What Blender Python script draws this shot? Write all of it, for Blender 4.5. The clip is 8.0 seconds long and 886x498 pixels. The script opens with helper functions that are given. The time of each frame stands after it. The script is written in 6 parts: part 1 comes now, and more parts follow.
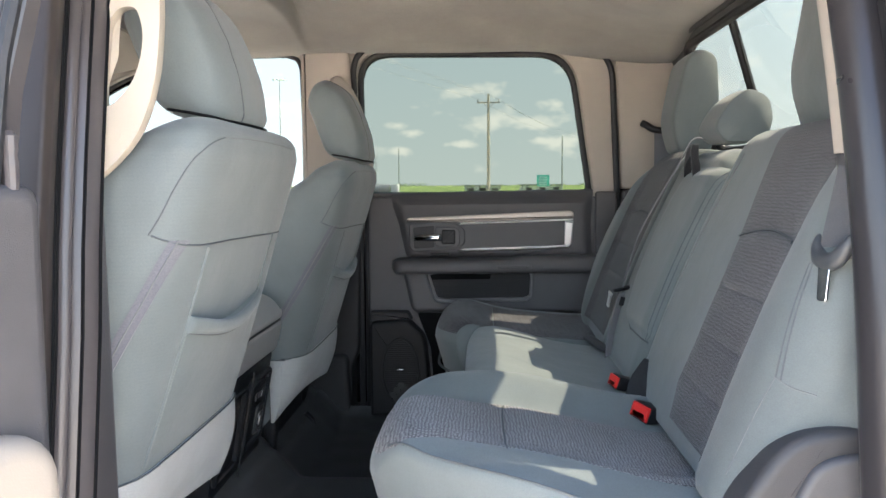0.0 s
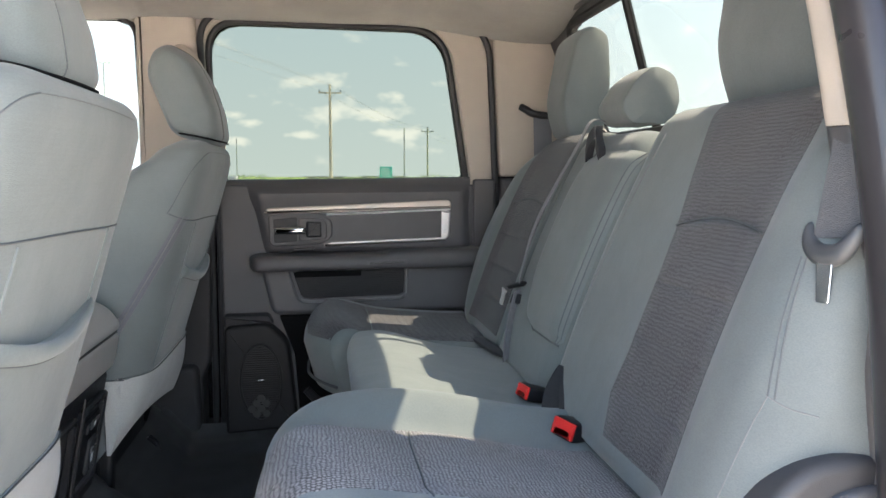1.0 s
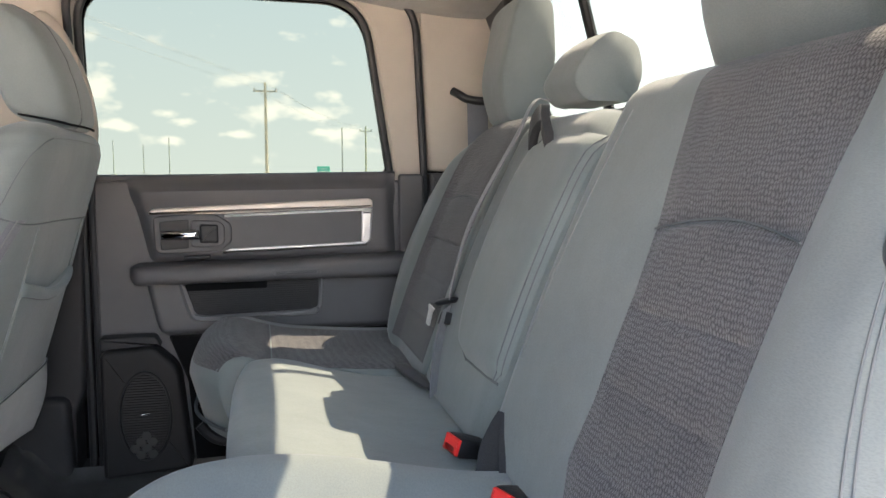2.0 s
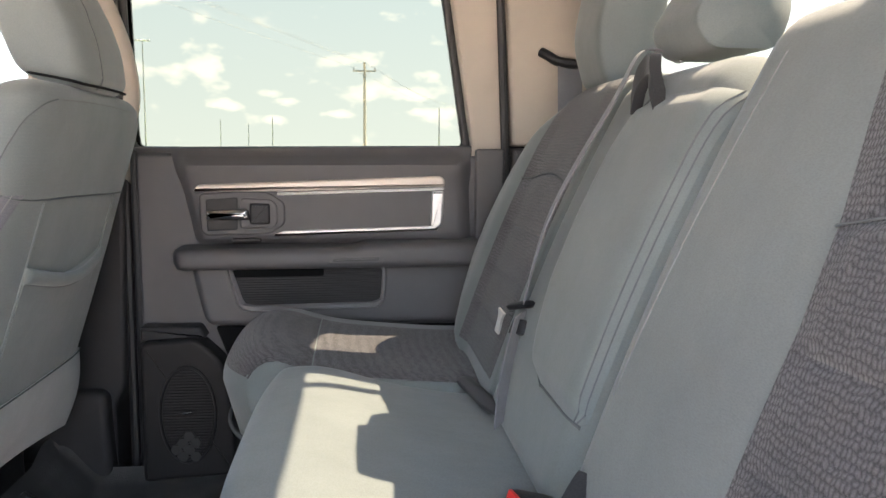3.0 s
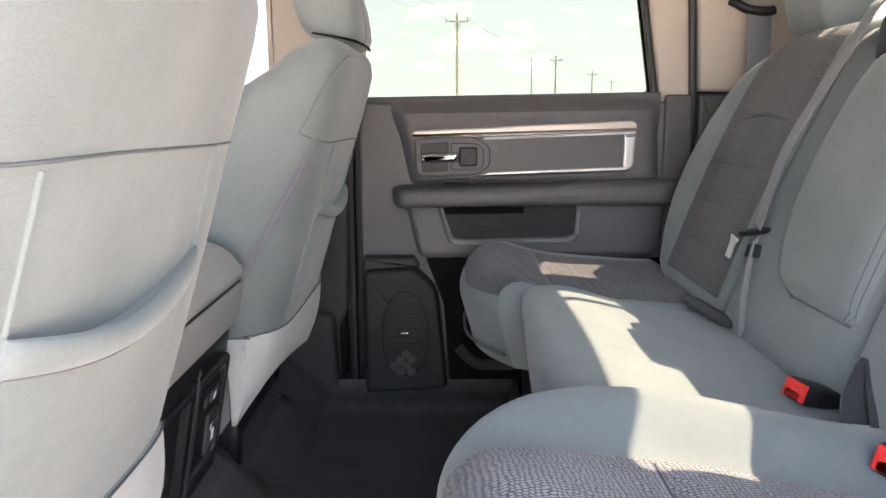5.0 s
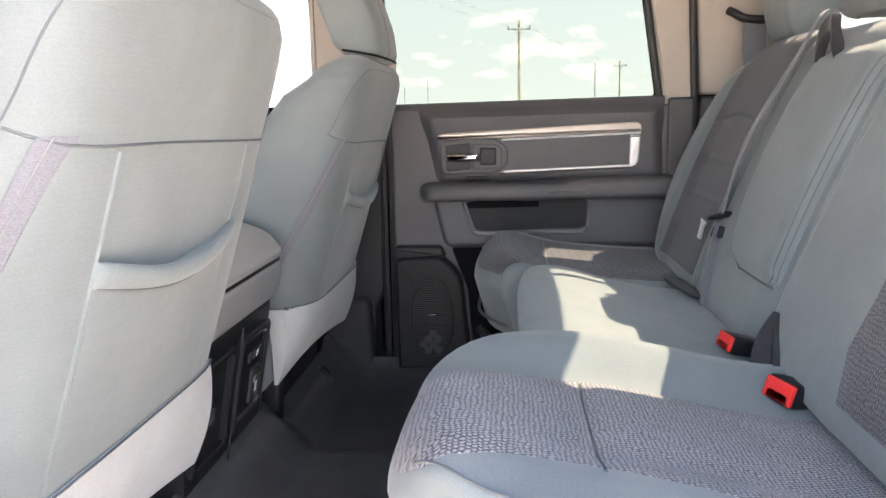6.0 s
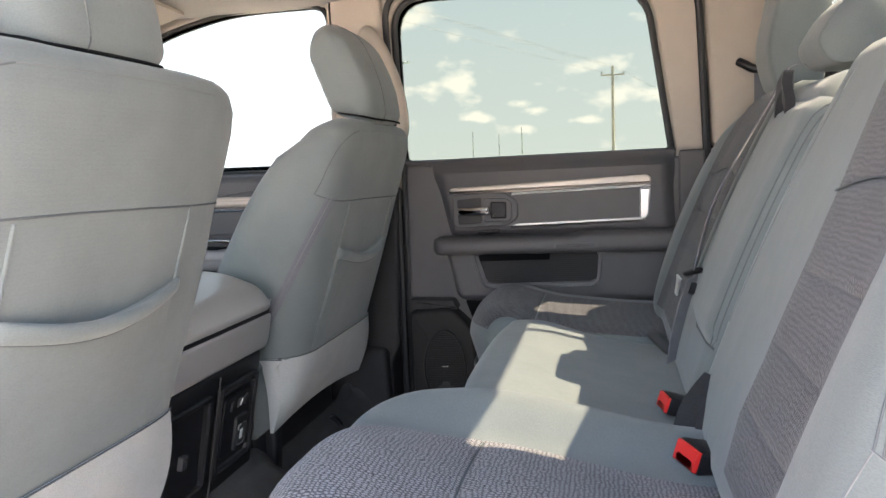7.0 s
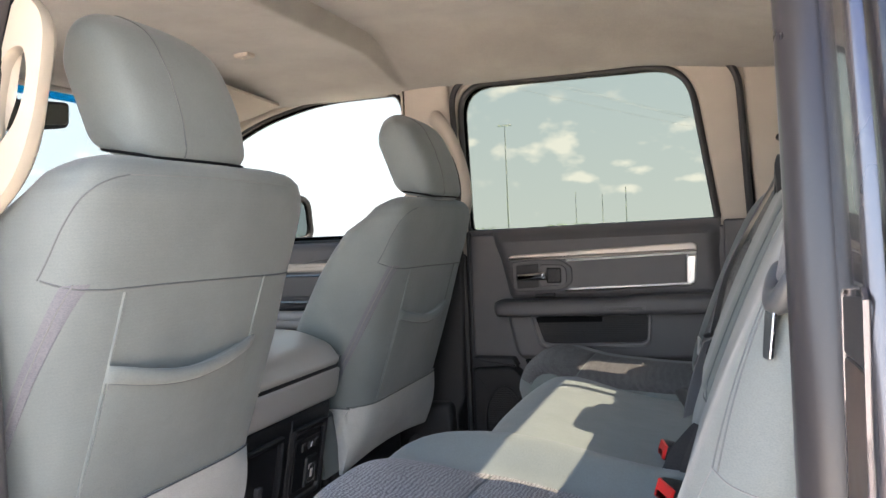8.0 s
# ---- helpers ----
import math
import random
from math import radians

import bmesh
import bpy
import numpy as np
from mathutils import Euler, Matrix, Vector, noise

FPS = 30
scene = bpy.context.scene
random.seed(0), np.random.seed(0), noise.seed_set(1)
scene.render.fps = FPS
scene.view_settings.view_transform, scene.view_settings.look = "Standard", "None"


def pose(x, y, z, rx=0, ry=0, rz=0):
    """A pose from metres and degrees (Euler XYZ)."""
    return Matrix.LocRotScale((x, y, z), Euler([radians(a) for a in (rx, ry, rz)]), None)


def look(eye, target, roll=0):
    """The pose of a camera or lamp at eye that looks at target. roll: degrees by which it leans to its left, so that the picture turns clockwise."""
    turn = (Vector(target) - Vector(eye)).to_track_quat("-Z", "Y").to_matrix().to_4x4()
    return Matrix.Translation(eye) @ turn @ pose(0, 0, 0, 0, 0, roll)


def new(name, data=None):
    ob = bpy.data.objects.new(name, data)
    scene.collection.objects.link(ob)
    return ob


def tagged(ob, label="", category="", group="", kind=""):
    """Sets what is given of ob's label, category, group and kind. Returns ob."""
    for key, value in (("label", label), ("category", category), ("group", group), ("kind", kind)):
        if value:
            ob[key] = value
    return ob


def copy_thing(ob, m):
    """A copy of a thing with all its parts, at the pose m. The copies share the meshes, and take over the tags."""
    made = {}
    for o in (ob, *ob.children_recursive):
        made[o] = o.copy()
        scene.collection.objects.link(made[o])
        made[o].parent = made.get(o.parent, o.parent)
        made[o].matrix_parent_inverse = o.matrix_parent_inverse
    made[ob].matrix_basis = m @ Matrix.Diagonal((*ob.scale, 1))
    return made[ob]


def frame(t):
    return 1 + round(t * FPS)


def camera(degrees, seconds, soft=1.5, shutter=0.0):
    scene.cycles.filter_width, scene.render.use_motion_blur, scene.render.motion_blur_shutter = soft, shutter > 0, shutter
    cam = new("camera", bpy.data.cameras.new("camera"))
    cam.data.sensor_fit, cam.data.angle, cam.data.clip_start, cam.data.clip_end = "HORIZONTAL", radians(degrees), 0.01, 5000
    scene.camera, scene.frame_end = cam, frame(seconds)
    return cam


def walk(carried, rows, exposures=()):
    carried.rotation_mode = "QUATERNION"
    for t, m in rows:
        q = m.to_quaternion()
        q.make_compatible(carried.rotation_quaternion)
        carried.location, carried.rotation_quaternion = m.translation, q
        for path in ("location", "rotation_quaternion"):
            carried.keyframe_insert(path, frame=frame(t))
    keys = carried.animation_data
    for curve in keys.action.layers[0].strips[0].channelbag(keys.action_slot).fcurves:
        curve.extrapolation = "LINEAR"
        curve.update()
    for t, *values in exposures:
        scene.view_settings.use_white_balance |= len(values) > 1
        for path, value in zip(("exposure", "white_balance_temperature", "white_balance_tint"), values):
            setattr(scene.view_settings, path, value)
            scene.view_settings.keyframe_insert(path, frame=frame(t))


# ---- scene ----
cam = camera(59.6, 8.0)
PATH = [
    (0, (0.006, -1.314, 0.687), (-0.093, 0.676, 0.522), -0.3),
    (0.5, (-0.058, -1.23, 0.686), (0.065, 0.758, 0.511), 0.2),
    (1, (-0.057, -1.125, 0.675), (0.247, 0.843, 0.488), 0.0),
    (1.5, (-0.005, -0.986, 0.677), (0.413, 0.96, 0.483), -0.1),
    (1.7, (0.003, -0.948, 0.672), (0.462, 0.989, 0.485), -0.1),
    (2.8, (0.087, -0.696, 0.655), (0.429, 1.262, 0.441), 0.1),
    (3, (0.093, -0.672, 0.654), (0.309, 1.302, 0.416), 0.5),
    (3.5, (0.057, -0.652, 0.652), (-0.062, 1.324, 0.367), 0.1),
    (4, (-0.048, -0.669, 0.655), (-0.237, 1.296, 0.336), -0.6),
    (4.5, (-0.126, -0.714, 0.646), (-0.183, 1.254, 0.297), -0.8),
    (5, (-0.118, -0.805, 0.645), (-0.134, 1.162, 0.286), -0.3),
    (5.2, (-0.104, -0.846, 0.652), (-0.141, 1.117, 0.275), -0.3),
    (6.3, (0.019, -0.996, 0.634), (-0.215, 0.967, 0.329), -1.5),
    (6.5, (0.059, -0.98, 0.636), (-0.214, 0.981, 0.355), -1.6),
    (7, (0.158, -0.983, 0.651), (-0.262, 0.961, 0.439), -2.1),
    (7.5, (0.256, -1.046, 0.663), (-0.314, 0.868, 0.55), -2.7),
    (8, (0.293, -1.116, 0.668), (-0.378, 0.768, 0.622), -2.5),
]
walk(cam, [(t, look(eye, target, roll)) for t, eye, target, roll in PATH], [(0.0, 2.95, 6080, 14), (1.5, 3.32, 6280, 16), (3.0, 3.66, 6650, 20), (4.5, 3.86, 6700, 21), (5.2, 3.86, 6600, 21), (6.5, 3.60, 6500, 20), (8.0, 3.11, 6400, 18)])

# ---- world, sun, exposure ----
SUN = Vector((0.775, 0.185, 1.0)).normalized()
world = bpy.data.worlds.new("sky")
scene.world = world
world.use_nodes = True
wn = world.node_tree.nodes
sky = wn.new("ShaderNodeTexSky")
sky.sky_type = "NISHITA"
sky.sun_disc = False
sky.sun_elevation = math.asin(SUN.z)
sky.sun_rotation = math.atan2(SUN.x, SUN.y)
sky.dust_density = 2.0
wn["Background"].inputs["Strength"].default_value = 0.125
world.node_tree.links.new(sky.outputs[0], wn["Background"].inputs["Color"])
lamp = bpy.data.lights.new("sun", "SUN")
lamp.energy, lamp.angle, lamp.color = 5.0, radians(0.5), (1.0, 0.87, 0.71)
new("sun", lamp).matrix_world = look(SUN * 50, (0, 0, 0))


# ---- materials ----
def material(name, color, rough=0.6, metal=0.0, vary=0.12, scale=40.0, bump=0.1, bump_scale=600.0, sheen=0.0, coat=0.0, dist=0.0006):
    m = bpy.data.materials.new(name)
    m.use_nodes = True
    n, l = m.node_tree.nodes, m.node_tree.links
    b = n["Principled BSDF"]
    b.inputs["Roughness"].default_value, b.inputs["Metallic"].default_value = rough, metal
    b.inputs["Sheen Weight"].default_value, b.inputs["Coat Weight"].default_value = sheen, coat
    co = n.new("ShaderNodeTexCoord")
    big, fine = n.new("ShaderNodeTexNoise"), n.new("ShaderNodeTexNoise")
    for tex, sc, detail in ((big, scale, 6), (fine, bump_scale, 2)):
        tex.inputs["Scale"].default_value, tex.inputs["Detail"].default_value = sc, detail
        l.new(co.outputs["Object"], tex.inputs["Vector"])
    ramp = n.new("ShaderNodeValToRGB")
    ramp.color_ramp.elements[0].position, ramp.color_ramp.elements[1].position = 0.3, 0.7
    ramp.color_ramp.elements[0].color = (*[c * (1 - vary) for c in color], 1)
    ramp.color_ramp.elements[1].color = (*[min(1, c * (1 + vary)) for c in color], 1)
    mix = n.new("ShaderNodeMix")
    mix.inputs[0].default_value = 0.3
    l.new(big.outputs["Fac"], mix.inputs[2]), l.new(fine.outputs["Fac"], mix.inputs[3])
    l.new(mix.outputs[0], ramp.inputs["Fac"]), l.new(ramp.outputs["Color"], b.inputs["Base Color"])
    rr = n.new("ShaderNodeMapRange")
    rr.inputs["To Min"].default_value, rr.inputs["To Max"].default_value = max(0, rough - 0.08), min(1, rough + 0.08)
    l.new(big.outputs["Fac"], rr.inputs["Value"]), l.new(rr.outputs[0], b.inputs["Roughness"])
    if bump:
        bp = n.new("ShaderNodeBump")
        bp.inputs["Strength"].default_value, bp.inputs["Distance"].default_value = bump, dist
        l.new(fine.outputs["Fac"], bp.inputs["Height"]), l.new(bp.outputs["Normal"], b.inputs["Normal"])
    return m


def cloth(name, dark, light, thread, bump, along, dist=0.0006, rows=0.0):
    """Woven fabric: threads of the given pitch in metres, stretched along one axis, over soft wear."""
    m = bpy.data.materials.new(name)
    m.use_nodes = True
    n, l = m.node_tree.nodes, m.node_tree.links
    b = n["Principled BSDF"]
    b.inputs["Roughness"].default_value, b.inputs["Sheen Weight"].default_value = 0.88, 0.25
    b.inputs["Specular IOR Level"].default_value = 0.25
    co, mp = n.new("ShaderNodeTexCoord"), n.new("ShaderNodeMapping")
    mp.inputs["Scale"].default_value = along
    l.new(co.outputs["Object"], mp.inputs["Vector"])
    t1, t2, wear = n.new("ShaderNodeTexNoise"), n.new("ShaderNodeTexVoronoi"), n.new("ShaderNodeTexNoise")
    t1.inputs["Scale"].default_value, t1.inputs["Detail"].default_value = 1 / thread, 3
    t2.inputs["Scale"].default_value = 0.8 / thread
    wear.inputs["Scale"].default_value, wear.inputs["Detail"].default_value = 9, 5
    l.new(mp.outputs[0], t1.inputs["Vector"]), l.new(mp.outputs[0], t2.inputs["Vector"]), l.new(co.outputs["Object"], wear.inputs["Vector"])
    mul = n.new("ShaderNodeMath")
    mul.operation = "MULTIPLY_ADD"
    mul.inputs[1].default_value = 0.5
    l.new(t2.outputs["Distance"], mul.inputs[0]), l.new(t1.outputs["Fac"], mul.inputs[2])
    height = mul.outputs[0]
    if rows:
        wave = n.new("ShaderNodeTexWave")
        wave.bands_direction = "Z"
        wave.inputs["Scale"].default_value, wave.inputs["Distortion"].default_value, wave.inputs["Detail"].default_value = 0.314 / rows, 0.8, 2
        wave.inputs["Detail Scale"].default_value = 30
        l.new(co.outputs["Object"], wave.inputs["Vector"])
        add = n.new("ShaderNodeMath")
        add.operation = "MULTIPLY_ADD"
        add.inputs[1].default_value = 0.09
        l.new(wave.outputs["Fac"], add.inputs[0]), l.new(height, add.inputs[2])
        height = add.outputs[0]
    ramp = n.new("ShaderNodeValToRGB")
    ramp.color_ramp.elements[0].position, ramp.color_ramp.elements[1].position = 0.45, 1.0 if rows else 0.9
    ramp.color_ramp.elements[0].color, ramp.color_ramp.elements[1].color = (*dark, 1), (*light, 1)
    l.new(height, ramp.inputs["Fac"])
    tone = n.new("ShaderNodeMapRange")
    tone.inputs["From Min"].default_value, tone.inputs["From Max"].default_value = 0.3, 0.7
    tone.inputs["To Min"].default_value, tone.inputs["To Max"].default_value = 0.9, 1.1
    l.new(wear.outputs["Fac"], tone.inputs["Value"])
    mx = n.new("ShaderNodeMix")
    mx.data_type, mx.blend_type = "RGBA", "MULTIPLY"
    mx.inputs[0].default_value = 1
    l.new(ramp.outputs["Color"], mx.inputs[6]), l.new(tone.outputs[0], mx.inputs[7])
    l.new(mx.outputs[2], b.inputs["Base Color"])
    bp = n.new("ShaderNodeBump")
    bp.inputs["Strength"].default_value, bp.inputs["Distance"].default_value = bump, dist
    soft = n.new("ShaderNodeBump")
    soft.inputs["Strength"].default_value, soft.inputs["Distance"].default_value = 0.6, 0.006
    l.new(wear.outputs["Fac"], soft.inputs["Height"]), l.new(soft.outputs["Normal"], bp.inputs["Normal"])
    l.new(height, bp.inputs["Height"]), l.new(bp.outputs["Normal"], b.inputs["Normal"])
    return m


def knit(name, dark, light, across, row=0.0035, bead=0.0026, dist=0.0009):
    """Coarse knit: rows of offset beads. across: the direction that the rows are counted in; they run along y."""
    m = bpy.data.materials.new(name)
    m.use_nodes = True
    n, l = m.node_tree.nodes, m.node_tree.links
    b = n["Principled BSDF"]
    b.inputs["Roughness"].default_value, b.inputs["Sheen Weight"].default_value = 0.9, 0.2
    b.inputs["Specular IOR Level"].default_value = 0.2
    def op(kind, a, c=None):
        o = n.new("ShaderNodeMath")
        o.operation = kind
        for k, v in ((0, a), (1, c)):
            if v is None:
                continue
            if isinstance(v, (int, float)):
                o.inputs[k].default_value = v
            else:
                l.new(v, o.inputs[k])
        return o.outputs[0]
    co, dot, sep = n.new("ShaderNodeTexCoord"), n.new("ShaderNodeVectorMath"), n.new("ShaderNodeSeparateXYZ")
    dot.operation = "DOT_PRODUCT"
    dot.inputs[1].default_value = across
    l.new(co.outputs["Object"], dot.inputs[0]), l.new(co.outputs["Object"], sep.inputs[0])
    wob, fuzz, wear = n.new("ShaderNodeTexNoise"), n.new("ShaderNodeTexNoise"), n.new("ShaderNodeTexNoise")
    for tex, sc, de in ((wob, 90, 3), (fuzz, 900, 2), (wear, 11, 5)):
        tex.inputs["Scale"].default_value, tex.inputs["Detail"].default_value = sc, de
        l.new(co.outputs["Object"], tex.inputs["Vector"])
    shift = op("MULTIPLY", op("SUBTRACT", wob.outputs["Fac"], 0.5), 2.0)
    rows = op("ADD", op("DIVIDE", dot.outputs["Value"], row), shift)
    odd = op("MULTIPLY", op("FLOOR", rows), 0.5)
    cols = op("ADD", op("ADD", op("DIVIDE", sep.outputs["Y"], bead), odd), op("MULTIPLY", shift, 1.2))
    hump = lambda v: op("SINE", op("MULTIPLY", op("FRACT", v), math.pi))
    height = op("MULTIPLY", op("ADD", op("MULTIPLY", hump(rows), 0.55), 0.45), op("ADD", op("MULTIPLY", hump(cols), 0.8), 0.2))
    height = op("ADD", op("MULTIPLY", height, 0.62), op("MULTIPLY", fuzz.outputs["Fac"], 0.50))
    ramp = n.new("ShaderNodeValToRGB")
    ramp.color_ramp.elements[0].position, ramp.color_ramp.elements[1].position = 0.38, 0.88
    ramp.color_ramp.elements[0].color, ramp.color_ramp.elements[1].color = (*dark, 1), (*light, 1)
    l.new(height, ramp.inputs["Fac"])
    tone = n.new("ShaderNodeMapRange")
    tone.inputs["From Min"].default_value, tone.inputs["From Max"].default_value = 0.3, 0.7
    tone.inputs["To Min"].default_value, tone.inputs["To Max"].default_value = 0.85, 1.15
    l.new(wear.outputs["Fac"], tone.inputs["Value"])
    mx = n.new("ShaderNodeMix")
    mx.data_type, mx.blend_type = "RGBA", "MULTIPLY"
    mx.inputs[0].default_value = 1
    l.new(ramp.outputs["Color"], mx.inputs[6]), l.new(tone.outputs[0], mx.inputs[7])
    l.new(mx.outputs[2], b.inputs["Base Color"])
    bp = n.new("ShaderNodeBump")
    bp.inputs["Strength"].default_value, bp.inputs["Distance"].default_value = 1.0, dist
    l.new(height, bp.inputs["Height"]), l.new(bp.outputs["Normal"], b.inputs["Normal"])
    return m


def glass(name, tint, rough=0.0):
    m = bpy.data.materials.new(name)
    m.use_nodes = True
    n, l = m.node_tree.nodes, m.node_tree.links
    n.remove(n["Principled BSDF"])
    tr, gl, lw, fr, mx = n.new("ShaderNodeBsdfTransparent"), n.new("ShaderNodeBsdfGlossy"), n.new("ShaderNodeLayerWeight"), n.new("ShaderNodeMath"), n.new("ShaderNodeMixShader")
    tr.inputs["Color"].default_value = (*tint, 1)
    gl.inputs["Roughness"].default_value = rough
    fr.operation = "POWER"
    fr.inputs[1].default_value = 5
    l.new(lw.outputs["Facing"], fr.inputs[0])
    l.new(fr.outputs[0], mx.inputs[0]), l.new(tr.outputs[0], mx.inputs[1]), l.new(gl.outputs[0], mx.inputs[2])
    l.new(mx.outputs[0], n["Material Output"].inputs["Surface"])
    return m


GREY = (0.146, 0.167, 0.168)
M_CLOTH = cloth("seat_cloth", [c * 0.92 for c in GREY], [c * 1.08 for c in GREY], 0.0012, 0.22, (1, 0.5, 1.8))
M_CLOTH_RIB = cloth("ribbed_seat_cloth", [c * 0.92 for c in GREY], [c * 1.08 for c in GREY], 0.0012, 0.25, (1, 0.5, 1.8), 0.0006, 0.0042)
# one woven fabric twice: a shaded and a lit copy, light put into the colour
M_WOVEN_SHADED = knit("woven_cloth_shaded", (0.030, 0.029, 0.031), (0.125, 0.1205, 0.127), (0.395, 0.0, 0.919), 0.0046, 0.0035)
M_WOVEN_LIT = knit("woven_cloth_lit", (0.020, 0.0192, 0.0203), (0.36, 0.345, 0.352), (1.0, 0.0, -0.12), 0.0043, 0.0037)
M_SKIRT = cloth("skirt_cloth", (0.36, 0.37, 0.36), (0.46, 0.47, 0.46), 0.0012, 0.3, (1, 1, 1))
M_THREAD = material("seam_thread", (0.10, 0.11, 0.115), 0.8, bump=0.2)
M_THREAD_SOFT = material("soft_thread", (0.17, 0.178, 0.18), 0.85, bump=0.2)
M_ZIP = cloth("zip_tape", (0.115, 0.118, 0.135), (0.155, 0.158, 0.178), 0.002, 0.6, (1, 1, 2.5))
M_TAN = material("tan_trim", (0.42, 0.37, 0.315), 0.62, vary=0.06, scale=15, bump=0.25, bump_scale=900)
M_LINER = cloth("headliner_cloth", (0.272, 0.255, 0.230), (0.348, 0.328, 0.298), 0.0014, 0.3, (1, 1, 1))
M_DOOR = material("door_plastic", (0.088, 0.084, 0.087), 0.52, vary=0.08, scale=25, bump=0.35, bump_scale=1100)
M_DOORLOW = material("lower_door_plastic", (0.100, 0.096, 0.099), 0.5, vary=0.06, scale=25, bump=0.35, bump_scale=1100)
M_PAD = material("door_pad_vinyl", (0.066, 0.063, 0.066), 0.48, vary=0.1, scale=30, bump=0.4, bump_scale=900)
M_BLACK = material("black_plastic", (0.014, 0.014, 0.016), 0.42, vary=0.2, scale=40, bump=0.3, bump_scale=1000)
M_RUBBER = material("rubber_seal", (0.018, 0.018, 0.02), 0.55, vary=0.25, scale=60, bump=0.2)
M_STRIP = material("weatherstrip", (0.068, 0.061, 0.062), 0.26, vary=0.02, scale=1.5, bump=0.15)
# same weatherstrip, darker copy: the rear jamb's shade put into the colour
M_STRIP_SHADED = material("shaded_weatherstrip", (0.032, 0.030, 0.033), 0.28, vary=0.02, scale=1.5, bump=0.1)
M_MAT = material("rubber_mat", (0.052, 0.052, 0.053), 0.36, vary=0.3, scale=30, bump=0.5, bump_scale=350, dist=0.001)
M_SATIN = material("satin_trim", (0.62, 0.54, 0.47), 0.38, 0.15, vary=0.05, scale=12, bump=0.05)
M_CHROME = material("chrome", (0.55, 0.55, 0.56), 0.08, 1.0, vary=0.03, bump=0)
M_STEEL = material("steel", (0.6, 0.6, 0.62), 0.25, 1.0, vary=0.08, bump=0.05)
M_BELT = cloth("belt_webbing", (0.135, 0.135, 0.147), (0.17, 0.17, 0.186), 0.0016, 0.6, (1, 1, 2.2))
M_BELT_DARK = cloth("dark_webbing", (0.018, 0.018, 0.020), (0.030, 0.030, 0.032), 0.0016, 0.4, (1, 1, 2.2))
M_RED = material("red_button", (0.75, 0.03, 0.025), 0.35, vary=0.05, bump=0.05)
M_CONSOLE = material("console_vinyl", (0.40, 0.385, 0.378), 0.34, vary=0.02, scale=20, bump=0.2, bump_scale=900, coat=0.15)
M_PAINT = material("black_paint", (0.012, 0.012, 0.015), 0.22, 0.0, vary=0.1, scale=6, bump=0.03, coat=0.3)
M_JAMB = material("jamb_paint", (0.125, 0.12, 0.132), 0.26, 0.75, vary=0.08, scale=5, bump=0.03, coat=0.6)
M_SILVER = material("bright_trim", (0.82, 0.80, 0.78), 0.35, 0.1, vary=0.04, scale=12, bump=0.03)
# near-black without gloss: the shade of hollows put into a colour
M_SHADE = material("painted_shade", (0.008, 0.008, 0.009), 0.9, bump=0)
for dull in (M_BLACK,):
    dull.node_tree.nodes["Principled BSDF"].inputs["Specular IOR Level"].default_value = 0.3
M_SHADE.node_tree.nodes["Principled BSDF"].inputs["Specular IOR Level"].default_value = 0.1
M_KICK = material("sill_plastic", (0.032, 0.031, 0.033), 0.5, vary=0.1, scale=25, bump=0.35, bump_scale=1000)
M_MARK = material("pale_marks", (0.7, 0.7, 0.7), 0.5, bump=0)
M_MIRROR = material("mirror_glass", (0.15, 0.175, 0.18), 0.02, 1.0, vary=0.01, bump=0)
M_GREEN = material("green_sign", (0.03, 0.55, 0.40), 0.5, vary=0.05, bump=0)
M_WOOD = material("pole_wood", (0.46, 0.44, 0.35), 0.85, vary=0.2, scale=3, bump=0.3, bump_scale=20)
M_GALV = material("galvanised_steel", (0.42, 0.43, 0.44), 0.5, 0.4, vary=0.1, scale=3, bump=0.05)
M_WHITE = material("white_paint", (0.8, 0.8, 0.78), 0.5, vary=0.05, scale=2, bump=0.05)
G_TINT = glass("privacy_glass", (0.332, 0.345, 0.316))
G_BACK = glass("back_glass", (0.45, 0.453, 0.418))
G_CLEAR = glass("clear_glass", (0.50, 0.51, 0.49))
G_SCREEN = glass("windscreen_glass", (0.46, 0.48, 0.47))


# ---- shapes ----
def link(name, bm, mat, smooth=35):
    bmesh.ops.recalc_face_normals(bm, faces=bm.faces)
    me = bpy.data.meshes.new(name)
    bm.to_mesh(me)
    bm.free()
    me.materials.append(mat)
    me.polygons.foreach_set("use_smooth", [True] * len(me.polygons))
    me.set_sharp_from_angle(angle=radians(smooth))
    return new(name, me)


def thing(name, at, label, category, group="", kind=""):
    ob = new(name)
    ob.location = at
    ob.empty_display_size = 0.05
    return tagged(ob, label, category, group, kind)


def part(name, bm, mat, parent, label="", smooth=35):
    ob = link(name, bm, mat, smooth)
    ob.parent = parent
    if parent.parent is None:
        ob.matrix_parent_inverse = Matrix.Translation(-Vector(parent.location))
    return tagged(ob, label) if label else ob


def setting(name, bm, mat, label, category, smooth=35):
    return tagged(link(name, bm, mat, smooth), label, category, kind="structure")


def loft(loops, closed=True, caps=True):
    bm = bmesh.new()
    rows = [[bm.verts.new(p) for p in loop] for loop in loops]
    n = len(rows[0])
    for a, b in zip(rows, rows[1:]):
        for i in range(n if closed else n - 1):
            j = (i + 1) % n
            bm.faces.new((a[i], a[j], b[j], b[i]))
    if caps:
        bm.faces.new(rows[0][::-1]), bm.faces.new(rows[-1])
    return bm


